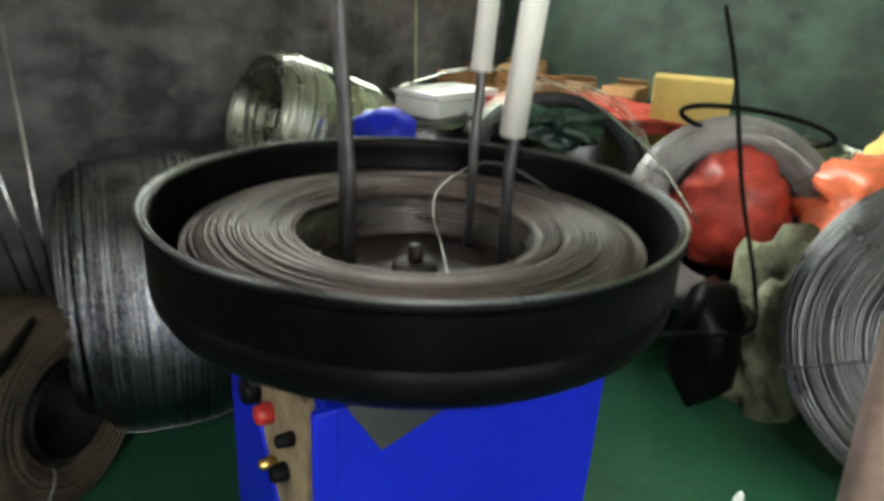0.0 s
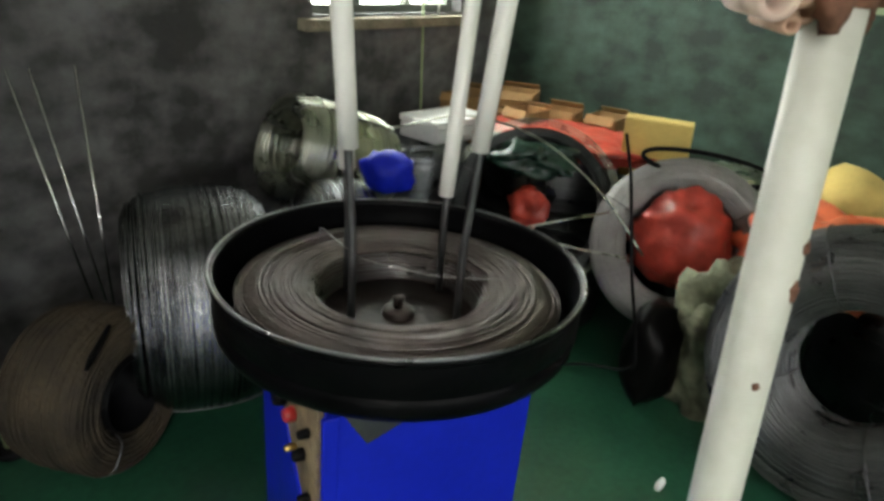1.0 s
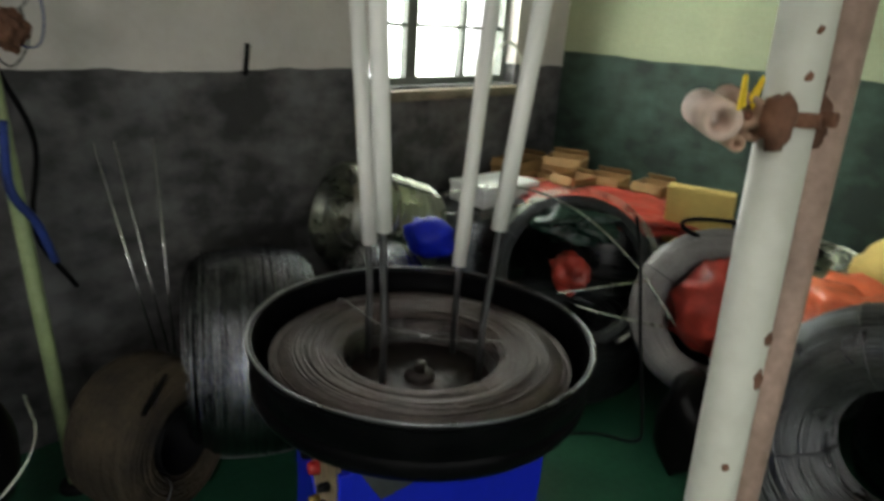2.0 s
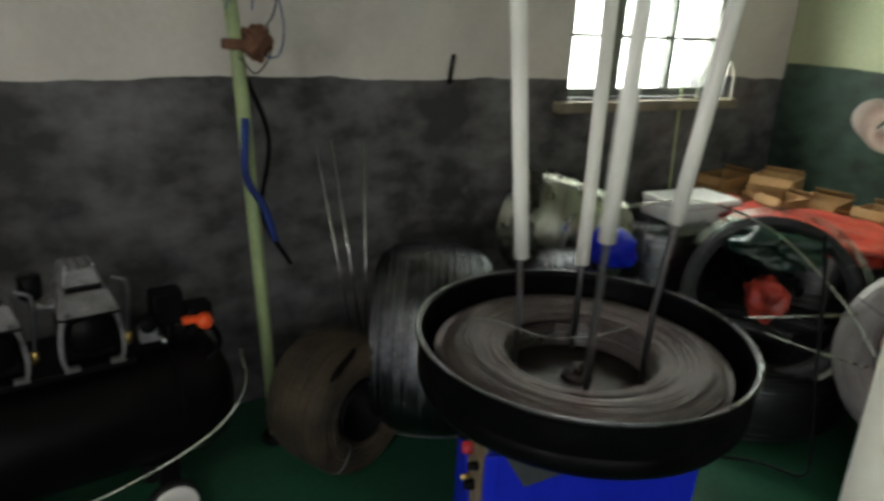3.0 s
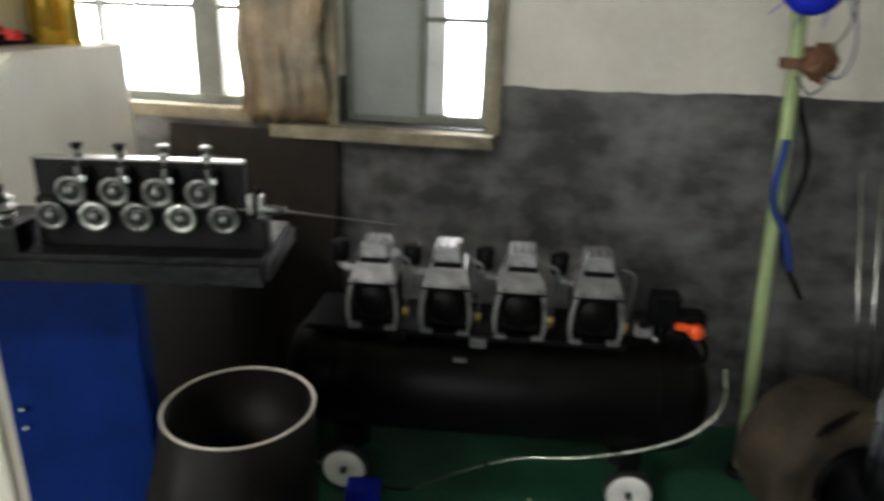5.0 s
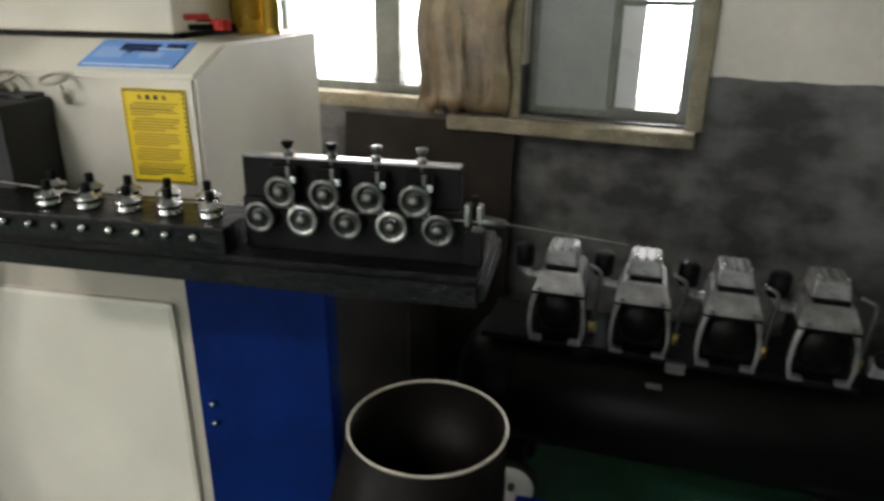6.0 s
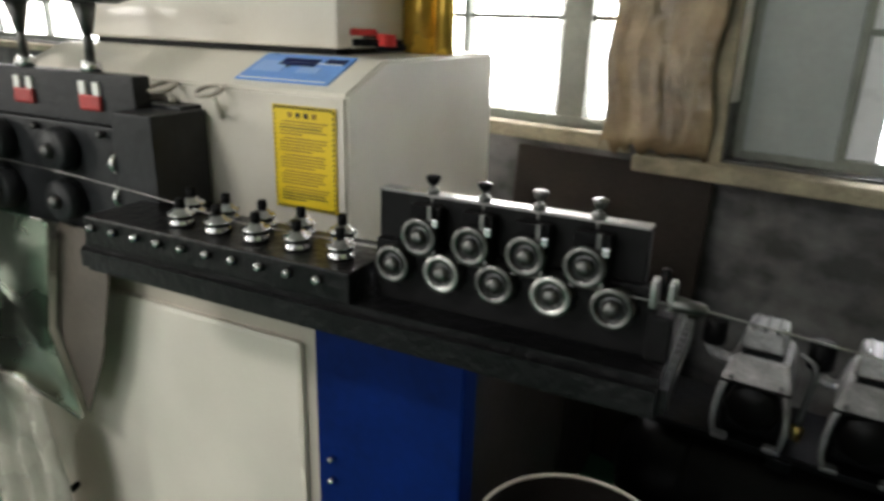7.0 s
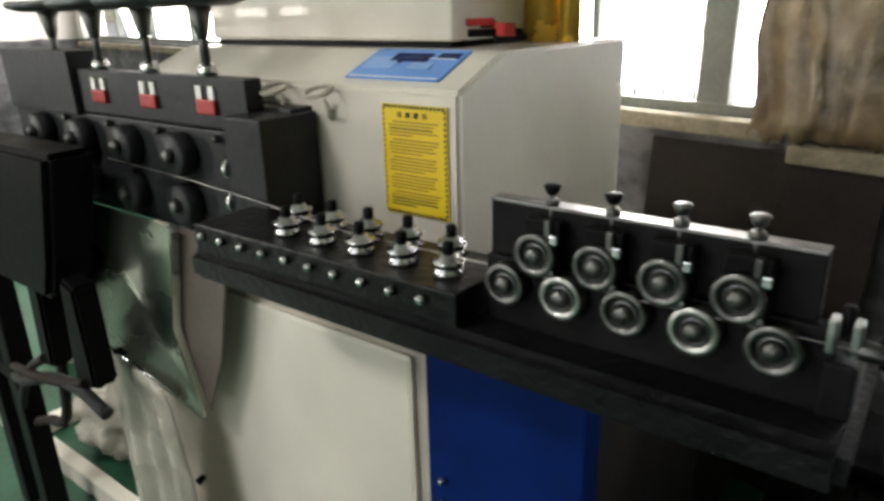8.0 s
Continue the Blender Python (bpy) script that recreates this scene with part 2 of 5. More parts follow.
def sweep(bm, pts, r, n=8, closed=False, r1=None):
    """A round bar along a line of points."""
    pts = [Vector(p) for p in pts]
    k = len(pts)
    rings, up = [], None
    for i, p in enumerate(pts):
        a = pts[(i - 1) % k] if closed or i else p
        b = pts[(i + 1) % k] if closed or i < k - 1 else p
        t = (b - a).normalized()
        up = (up - t * up.dot(t)) if up else t.orthogonal()
        up.normalize()
        s = t.cross(up)
        rr = r if r1 is None else r + (r1 - r) * i / (k - 1)
        rings.append([bm.verts.new(p + (up * math.cos(q) + s * math.sin(q)) * rr) for q in [2 * math.pi * j / n for j in range(n)]])
    for i in range(k if closed else k - 1):
        a, b = rings[i], rings[(i + 1) % k]
        for j in range(n):
            f = bm.faces.new((a[j], a[(j + 1) % n], b[(j + 1) % n], b[j]))
            f.smooth = True
    if not closed:
        bm.faces.new(rings[0][::-1])
        bm.faces.new(rings[-1])
    return bm


def lathe(bm, prof, n=48, m=None, closed=False):
    """A profile of (radius, height) turned round the z axis."""
    m = m or Matrix()
    rings = []
    for r, z in prof:
        if r < 1e-6:
            rings.append([bm.verts.new(m @ Vector((0, 0, z)))])
        else:
            rings.append([bm.verts.new(m @ Vector((r * math.cos(2 * math.pi * j / n), r * math.sin(2 * math.pi * j / n), z))) for j in range(n)])
    pairs = list(zip(rings, rings[1:])) + ([(rings[-1], rings[0])] if closed else [])
    for a, b in pairs:
        for j in range(n):
            k = (j + 1) % n
            v = [a[j % len(a)], a[k % len(a)], b[k % len(b)], b[j % len(b)]]
            v = list(dict.fromkeys(v))
            if len(v) > 2:
                f = bm.faces.new(v)
                f.smooth = True
    return bm


def cyl(bm, p0, p1, r0, r1=None, n=24, bev=0.0):
    p0, p1 = Vector(p0), Vector(p1)
    d = p1 - p0
    m = Matrix.Translation(p0) @ d.to_track_quat("Z", "Y").to_matrix().to_4x4()
    r1 = r0 if r1 is None else r1
    L = d.length
    b = min(bev, L * 0.4)
    prof = [(0, 0), (r0 - b, 0), (r0, b), (r1, L - b), (r1 - b, L), (0, L)] if b else [(0, 0), (r0, 0), (r0, 0), (r1, L), (r1, L), (0, L)]
    if not b:
        prof = [(0, 0), (r0, 0), (r1, L), (0, L)]
    return lathe(bm, prof, n, m)


def prism(bm, poly, y0, y1, bev=0.0):
    """A polygon in the xz plane drawn out along y."""
    a = [bm.verts.new((x, y0, z)) for x, z in poly]
    b = [bm.verts.new((x, y1, z)) for x, z in poly]
    fs = [bm.faces.new(a), bm.faces.new(b[::-1])]
    k = len(poly)
    for i in range(k):
        fs.append(bm.faces.new((a[i], b[i], b[(i + 1) % k], a[(i + 1) % k])))
    bmesh.ops.recalc_face_normals(bm, faces=fs)
    if bev:
        bmesh.ops.bevel(bm, geom=list({e for f in fs for e in f.edges}), offset=bev, segments=2, affect="EDGES")
    return bm


def lump(bm, c, s, seed=0, rough=0.25, freq=3.0, sub=3):
    """A crumpled soft mass."""
    r = bmesh.ops.create_icosphere(bm, subdivisions=sub, radius=1)
    for v in r["verts"]:
        p = v.co.copy()
        k = 1 + rough * noise.noise(p * freq * 0.5 + Vector((seed, 0, 0))) + rough * 0.5 * noise.noise(p * freq * 1.7 + Vector((0, seed, 0)))
        k += rough * 0.22 * abs(noise.noise(p * freq * 4 + Vector((0, 0, seed))))
        v.co = Vector((p.x * s[0], p.y * s[1], p.z * s[2])) * k + Vector(c)
    for f in bm.faces:
        f.smooth = True
    return bm


B = bmesh.new


def part(name, bm, material, parent=None, label="", m=None):
    """Links a bmesh as one mesh object under a thing or a part."""
    bmesh.ops.recalc_face_normals(bm, faces=bm.faces)
    me = bpy.data.meshes.new(name)
    bm.to_mesh(me)
    bm.free()
    me.materials.append(material)
    ob = new(name, me)
    if parent:
        ob.parent = parent
    if m is not None:
        ob.matrix_basis = m
    return tagged(ob, label)


def thing(name, m, label, category, group=""):
    ob = new(name)
    ob.empty_display_size = 0.05
    ob.matrix_world = m
    return tagged(ob, label, category, group)


def solo(name, bm, material, label, category, m=None, group="", kind=""):
    """A thing that is one mesh."""
    return tagged(part(name, bm, material, None, "", m), label, category, group, kind)


def setting(name, bm, material, label=""):
    return tagged(part(name, bm, material), label, "", "", "structure")


def arc(c, r, a0, a1, n, u=(1, 0, 0), v=(0, 0, 1)):
    u, v, c = Vector(u), Vector(v), Vector(c)
    return [c + u * r * math.cos(a0 + (a1 - a0) * i / n) + v * r * math.sin(a0 + (a1 - a0) * i / n) for i in range(n + 1)]


def smooth_line(pts, k=6):
    """A Catmull-Rom line through a few points."""
    p = [Vector(q) for q in pts]
    p = [p[0] * 2 - p[1]] + p + [p[-1] * 2 - p[-2]]
    out = []
    for i in range(1, len(p) - 2):
        for j in range(k):
            t = j / k
            a, b, c, d = p[i - 1:i + 3]
            out.append(0.5 * ((2 * b) + (c - a) * t + (2 * a - 5 * b + 4 * c - d) * t * t + (3 * b - a - 3 * c + d) * t ** 3))
    return out + [p[-2]]


# ---- structure ----
def wall_along_x(bm, x0, x1, y0, y1, z0, z1, holes):
    x = x0
    for a, b, c, d in sorted(holes):
        for p, q, r, s in ((x, a, z0, z1), (a, b, z0, c), (a, b, d, z1)):
            box(bm, ((p + q) / 2, (y0 + y1) / 2, (r + s) / 2), (q - p, y1 - y0, s - r))
        x = b
    box(bm, ((x + x1) / 2, (y0 + y1) / 2, (z0 + z1) / 2), (x1 - x, y1 - y0, z1 - z0))
    return bm


WINDOWS = [(2.23, 3.30, 1.20, 2.06), (-0.80, -0.24, 1.12, 2.06), (-2.25, -1.12, 1.15, 2.06), (-8.3, -3.3, 1.28, 2.4)]
setting("floor", box(B(), (-2.3, -0.9, -0.1), (12.8, 7.2, 0.25)), M_FLOOR, "green painted concrete workshop floor, worn")
setting("wall_north", wall_along_x(B(), FAR_X, END_X, WALL_Y, WALL_Y + 0.24, 0.0, CEIL, WINDOWS), M_WALL, "wall painted dark grey below and off-white above")
setting("wall_east", box(B(), (END_X + 0.12, (WALL_Y + 0.24 + BACK_Y) / 2, CEIL / 2), (0.24, WALL_Y + 0.24 - BACK_Y, CEIL)), M_ENDWALL, "wall painted dark green below and pale green above")
# both openings of this wall are unseen, added to let light in
setting("wall_south", wall_along_x(B(), FAR_X, END_X, BACK_Y - 0.24, BACK_Y, 0.0, CEIL, [(-3.4, 1.0, 0.03, 2.85), (-6.9, -5.5, 1.35, 2.65)]), M_WALL, "unseen wall with two openings assumed for light")
setting("wall_west", box(B(), (FAR_X - 0.12, (WALL_Y + BACK_Y) / 2, CEIL / 2), (0.24, WALL_Y - BACK_Y + 0.48, CEIL)), M_WALL)
# the skylight hole is unseen, assumed as the way in for high light
roof = B()
for x0, x1, y0, y1 in ((-8.76, -2.3, BACK_Y - 0.24, WALL_Y + 0.24), (-1.3, 4.04, BACK_Y - 0.24, WALL_Y + 0.24), (-2.3, -1.3, BACK_Y - 0.24, -1.9), (-2.3, -1.3, -1.3, WALL_Y + 0.24)):
    box(roof, ((x0 + x1) / 2, (y0 + y1) / 2, CEIL + 0.1), (x1 - x0, y1 - y0, 0.2))
setting("ceiling", roof, M_CEIL, "plain ceiling with one assumed skylight opening")
ground = setting("ground", box(B(), (0, 0, -0.2), (400, 400, 0.04)), M_PLASTER, "pale concrete yard")
setting("backdrop", box(B(), (-1.5, 5.5, 2.5), (22, 0.05, 7)), M_SKYGLOW, "blown-out daylight outside the windows")


def window(name, x0, x1, z0, z1, bars, rails, label, y=WALL_Y + 0.10, w=0.035, panes=True):
    """A casement: a frame, mullions at bars, rails at heights, glass between them."""
    t = tagged(thing(name, Matrix(), label, ""), kind="structure")
    fr = B()
    for x in (x0 + w / 2, x1 - w / 2):
        box(fr, (x, y, (z0 + z1) / 2), (w, 0.06, z1 - z0), 0.004)
    for z in (z0 + w / 2, z1 - w / 2):
        box(fr, ((x0 + x1) / 2, y, z), (x1 - x0 - 2 * w, 0.058, w), 0.004)
    part("window_frame", fr, M_WINFR, t)
    for x, bw in bars:
        part("mullion", box(B(), (x, y, (z0 + z1) / 2), (bw, 0.05, z1 - z0 - 2 * w), 0.004), M_WINFR, t)
    xs = [x0 + w] + sorted(x for x, _ in bars) + [x1 - w]
    for z in rails:
        for a, b in zip(xs, xs[1:]):
            part("rail", box(B(), ((a + b) / 2, y - 0.003, z), (b - a - 0.004, 0.03, 0.018), 0.003), M_WINFR, t)
    if panes:
        for a, b in zip(xs, xs[1:]):
            p = part("pane", box(B(), ((a + b) / 2, y + 0.015, (z0 + z1) / 2), (b - a, 0.004, z1 - z0 - 2 * w)), M_GLASS, t)
            p.visible_shadow = False
    return t


w1 = window("window_1", 2.23, 3.30, 1.20, 2.06, [(2.565, 0.075), (2.945, 0.035)], [1.475, 1.76], "grey-painted casement window, glaring daylight behind")
w2 = window("window_2", -0.80, -0.24, 1.12, 2.06, [(-0.505, 0.03)], [1.50], "grey casement window with one dull grey sash")
part("sash", box(B(), (-0.640, WALL_Y + 0.078, 1.585), (0.255, 0.02, 0.88), 0.004), M_FROST, w2, "dull grey frosted sash")
part("sash", box(B(), (-0.463, WALL_Y + 0.096, 1.585), (0.10, 0.012, 0.86), 0.003), M_PALEPANE, w2, "pale frosted sash slid half open")
w3 = window("window_3", -2.25, -1.12, 1.15, 2.06, [(-1.375, 0.11), (-1.85, 0.03)], [1.52], "grey casement window, glaring daylight behind")
for x in (-1.50, -1.62, -1.74, -1.98, -2.10):
    part("security_bar", sweep(B(), [(x, WALL_Y + 0.19, 1.15), (x, WALL_Y + 0.19, 2.06)], 0.006, 8), M_WINFR, w3, "thin rusty security bar")
part("hanging_wire", sweep(B(), smooth_line([(-1.235, WALL_Y + 0.05, 2.0), (-1.25, WALL_Y + 0.04, 1.75), (-1.215, WALL_Y + 0.05, 1.6), (-1.27, WALL_Y + 0.045, 1.45), (-1.25, WALL_Y + 0.05, 1.22)]), 0.004, 6), M_RUST, w3)
w4 = window("window_4", -8.3, -3.3, 1.28, 2.4, [(-7.4, 0.05), (-6.5, 0.05), (-5.6, 0.05), (-4.8, 0.09), (-4.0, 0.05)], [1.9], "wide workshop window, glaring daylight behind")
for x0, x1, z, d in ((2.15, 3.36, 1.165, 0.05), (-1.06, -0.20, 1.085, 0.075), (-2.3, -1.1, 1.125, 0.012), (-8.4, -3.2, 1.24, 0.05)):
    s = B()
    box(s, ((x0 + x1) / 2, WALL_Y + 0.03 - d / 2, z), (x1 - x0, 0.06 + d, 0.05), 0.008)
    for v in s.verts:
        v.co += Vector((0, noise.noise(v.co * 9) * 0.008, noise.noise(v.co * 7) * 0.01))
    setting("sill", s, M_SILL, "crumbling plaster window sill")
# plastered reveal left and right of the second window
for x in (-0.83, -0.212):
    setting("trim", box(B(), (x, WALL_Y - 0.008, 1.6), (0.055, 0.02, 0.98), 0.005), M_SILL)

# brown film hung between the windows
f = B()
cols, rows_ = 26, 18
vs = [[f.verts.new((-1.19 + 0.35 * i / cols + 0.012 * math.sin(j * 0.9), WALL_Y - 0.045 + 0.035 * noise.noise(Vector((i * 0.13, j * 0.07, 3))) + 0.012 * noise.noise(Vector((i * 0.5, j * 0.6, 7))), 1.12 + 0.05 * noise.noise(Vector((i * 0.4, 0, 0))) * (j == 0) + 0.95 * j / rows_)) for i in range(cols + 1)] for j in range(rows_ + 1)]
for j in range(rows_):
    for i in range(cols):
        f.faces.new((vs[j][i], vs[j][i + 1], vs[j + 1][i + 1], vs[j + 1][i])).smooth = True
film_ob = solo("plastic_sheet", f, M_BROWNFILM, "crinkled brown plastic sheet hanging between two windows", "plastic sheet")
md = film_ob.modifiers.new("thickness", "SOLIDIFY")
md.thickness = 0.003

# ---- the wire reel that turns on its stand ----
RX, RY, RZ = 1.131, 1.042, 0.891
reel = thing("wire_reel", pose(RX, RY, RZ), "black enamelled pan holding a coil of wire, four upright rods", "wire reel")
part("pan", lathe(B(), [(0.0, -0.125), (0.10, -0.125), (0.332, -0.12), (0.350, -0.10), (0.356, -0.012), (0.355, -0.003), (0.362, 0.003), (0.367, 0.0), (0.369, -0.007), (0.366, -0.013), (0.363, -0.014), (0.363, -0.017), (0.363, -0.070), (0.360, -0.074), (0.360, -0.078), (0.363, -0.082), (0.361, -0.106), (0.353, -0.122), (0.333, -0.137), (0.29, -0.145), (0.10, -0.145), (0.0, -0.145)], 96), M_PAN, reel)
# Ring of brighter metal all round, put on to bring out the rim highlight.
part("rim", lathe(B(), [(0.3665 + 0.0032 * math.cos(a), 0.0015 + 0.0032 * math.sin(a)) for a in [i * math.pi / 4 for i in range(8)]], 96, closed=True), M_WIRED, reel, "thin metal rim edge, brighter than the pan")
coil = part("wire_coil", lathe(B(), [(0.158, -0.118), (0.166, -0.082), (0.186, -0.058), (0.25, -0.042), (0.300, -0.042), (0.320, -0.058), (0.325, -0.118)], 96), M_WIREB, reel, "brownish coil of oiled steel wire")
rnd = random.Random(4)
lay = B()
for i in range(66):
    k = i / 65
    R = 0.174 + 0.146 * k + rnd.uniform(-0.002, 0.002)
    z0 = -0.0525 + 0.0115 * math.sin(k * math.pi) + rnd.uniform(-0.0008, 0.0008)
    ph, e, tl = rnd.uniform(0, 6.28), rnd.uniform(0.0, 0.0035), rnd.uniform(0, 0.003)
    sweep(lay, [((R + e * math.cos(2 * a + ph)) * math.cos(a), (R + e * math.cos(2 * a + ph)) * math.sin(a), z0 + tl * math.sin(a + ph)) for a in [2 * math.pi * j / 72 for j in range(72)]], 0.0021, 5, True)
tagged(part("wire_lay", lay, M_WIREB, reel), kind="stuff")
lay = B()
for i in range(9):
    zi = -0.064 - 0.0058 * i
    R = (0.166 + (zi + 0.082) * 0.83 if zi > -0.082 else 0.158 + (zi + 0.118) * 0.22) - 0.0005
    ph = rnd.uniform(0, 6.28)
    sweep(lay, [(R * math.cos(a), R * math.sin(a), zi + 0.0012 * math.sin(a + ph)) for a in [2 * math.pi * j / 64 for j in range(64)]], 0.0018, 5, True)
tagged(part("inner_winding", lay, M_WIRED, reel), kind="stuff")
part("pan_floor", lathe(B(), [(0, -0.118), (0.06, -0.117), (0.165, -0.116), (0.165, -0.122), (0, -0.122)], 64), M_PANDUST, reel, "dusty brown pan floor")
hub = B()
cyl(hub, (0, 0, -0.125), (0, 0, -0.104), 0.036, 0.032, 24, 0.004)
cyl(hub, (0, 0, -0.105), (0, 0, -0.078), 0.012, 0.012, 12, 0.003)
part("hub", hub, M_PANDUST, reel)
for ang, zb in ((-90, 0.995), (0, 1.05), (180, 1.15), (90, 1.15)):
    ca, sa = math.cos(radians(ang)), math.sin(radians(ang))

    def at(z):
        r = 0.143 + 0.10 * max(0, z - 1.0)
        return (r * ca, r * sa, z - RZ)
    rod = part("rod", sweep(B(), [at(0.767), at(0.95), at(1.3), at(1.80)], 0.0075, 10), M_DSTEEL, reel, "dark steel upright rod")
    tb = B()
    sweep(tb, [at(zb), at(zb + 0.15), at(1.78)], 0.0165, 16)
    part("sleeve", tb, M_WHITEP, rod, "white plastic pipe sleeve")
# a loose turn of wire across the middle
loose = smooth_line([(0.291, -0.070, -0.044), (0.255, -0.03, -0.012), (0.210, 0.002, 0.008), (0.162, 0.019, 0.006), (0.082, 0.020, -0.014), (0.005, -0.025, -0.029), (-0.054, -0.082, -0.045), (-0.15, -0.16, -0.046)])
part("loose_wire", sweep(B(), loose, 0.0013, 6), M_WIRE, reel, "loose turn of bright wire")

# blue stand under the reel
stand = thing("reel_stand", pose(RX - 0.005, RY - 0.005, 0.025, 0, 0, -24), "blue sheet-metal reel stand with an open rusty control bay", "machine stand")
body = B()
prism(body, [(-0.225, 0.0), (0.20, 0.0), (0.215, 0.66), (0.215, 0.70), (-0.225, 0.70)], -0.20, 0.22, 0.006)
part("body", body, M_BLUE, stand)
part("top_plate", cyl(B(), (0, 0, 0.70), (0, 0, 0.714), 0.16, 0.16, 32, 0.003), M_DSTEEL, stand)
bay_bm = B()
prism(bay_bm, [(-0.145, 0.695), (0.175, 0.695), (0.165, 0.40), (0.11, 0.40), (-0.02, 0.57)], -0.006, 0.006, 0.002)
bay = part("control_bay", bay_bm, M_BAY, stand, "rusty control plate", pose(-0.229, 0, 0, 0, 0, -90))
for x, z, m_, r in ((-0.055, 0.655, M_BLACK, 0.022), (-0.02, 0.605, M_BLACK, 0.022), (0.045, 0.605, M_RED, 0.016), (0.03, 0.655, M_DSTEEL, 0.014), (0.10, 0.55, M_BLACK, 0.013), (0.05, 0.53, M_BRASS, 0.009), (0.13, 0.47, M_BLACK, 0.011), (0.13, 0.62, M_BLACK, 0.010)):
    part("knob", cyl(B(), (x, -0.006, z), (x, -0.030, z), r, r * 0.85, 14, 0.003), m_, bay)
part("lever", cyl(B(), (-0.12, -0.005, 0.64), (-0.135, -0.05, 0.645), 0.004, 0.006, 8, 0.001), M_STEEL, bay)
part("edge_strip", sweep(B(), [(-0.234, 0.155, 0.69), (-0.234, 0.02, 0.565), (-0.234, -0.115, 0.385)], 0.007, 8), M_BLUE, stand)
part("edge_strip", box(B(), (-0.224, -0.203, 0.36), (0.03, 0.012, 0.68), 0.004), M_BLUE, stand)
# Grey plate stands in for a dark triangular area under the pan.
part("dark_triangle", prism(B(), [(-0.20, 0.698), (0.04, 0.698), (-0.155, 0.625)], -0.207, -0.2005), M_DSTEEL, stand, "dull grey triangle on the blue front below the pan")
# tension arm fixed to the stand: a bent thin bar
arm = thing("tension_arm", pose(0, 0, 0), "thin black bent wire-guide bar beside the reel", "guide bar")
part("bar", sweep(B(), smooth_line([(1.20, 0.88, 0.66), (1.34, 0.73, 0.69), (1.325, 0.615, 0.735), (1.33, 0.61, 0.79), (1.385, 0.665, 0.92), (1.43, 0.713, 1.07), (1.455, 0.75, 1.16)]), 0.0034, 8), M_BLACK, arm)
part("clip", box(B(), (1.205, 0.875, 0.66), (0.03, 0.05, 0.03), 0.004), M_BLACK, arm)


# ---- air compressor ----
comp = thing("air_compressor", pose(-0.20, 1.925, 0.025, 0, 0, 6), "black four-head oil-free air compressor on white wheels", "air compressor")
tank = B()
L, R0, TZ = 0.60, 0.185, 0.385
tm = pose(0.10, 0, TZ, 0, 90, 0)
lathe(tank, [(0, -L - 0.075), (0.07, -L - 0.07), (0.13, -L - 0.045), (0.17, -L - 0.015), (R0, -L + 0.03), (R0, L - 0.03), (0.17, L + 0.015), (0.13, L + 0.045), (0.07, L + 0.07), (0, L + 0.075)], 48, tm)
part("tank", tank, M_BLKGLOSS, comp, "glossy black air tank")
for x in (-0.41, 0.57):
    part("weld_seam", lathe(B(), [(R0 + 0.003, -0.004), (R0 + 0.005, 0), (R0 + 0.003, 0.004), (R0 - 0.002, 0)], 48, pose(x + 0.02, 0, TZ, 0, 90, 0), True), M_BLKGLOSS, comp)
part("deck", box(B(), (0.0, 0, TZ + R0 + 0.012), (0.98, 0.24, 0.02), 0.004), M_BLACK, comp)
for x in (-0.37, 0.55):
    for y in (-0.12, 0.165):
        leg = B()
        box(leg, (x, y * 0.82, 0.15), (0.06, 0.03, 0.16), 0.004)
        part("leg", leg, M_BLACK, comp)
        if y > 0:
            part("rubber_foot", cyl(B(), (x, y * 0.82, 0.0), (x, y * 0.82, 0.075), 0.028, 0.034, 16, 0.004), M_RUBBER, comp)
            continue
        wm = pose(x, y, 0.078, 90, 0, 0)
        wh = part("wheel", lathe(B(), [(0.052, -0.02), (0.066, -0.022), (0.076, -0.015), (0.078, 0), (0.076, 0.015), (0.066, 0.022), (0.052, 0.02)], 32, None, True), M_RUBBER, comp, "black rubber tyre", wm)
        part("rim", lathe(B(), [(0, -0.016), (0.018, -0.018), (0.024, -0.026), (0.06, -0.028), (0.07, -0.022), (0.07, 0.022), (0.06, 0.028), (0.024, 0.026), (0.018, 0.018), (0, 0.016)], 32), M_WHEEL, wh, "white plastic wheel disc")
        part("axle", cyl(B(), (0, 0, -0.034), (0, 0, 0.034), 0.011, 0.011, 12, 0.002), M_DSTEEL, wh)


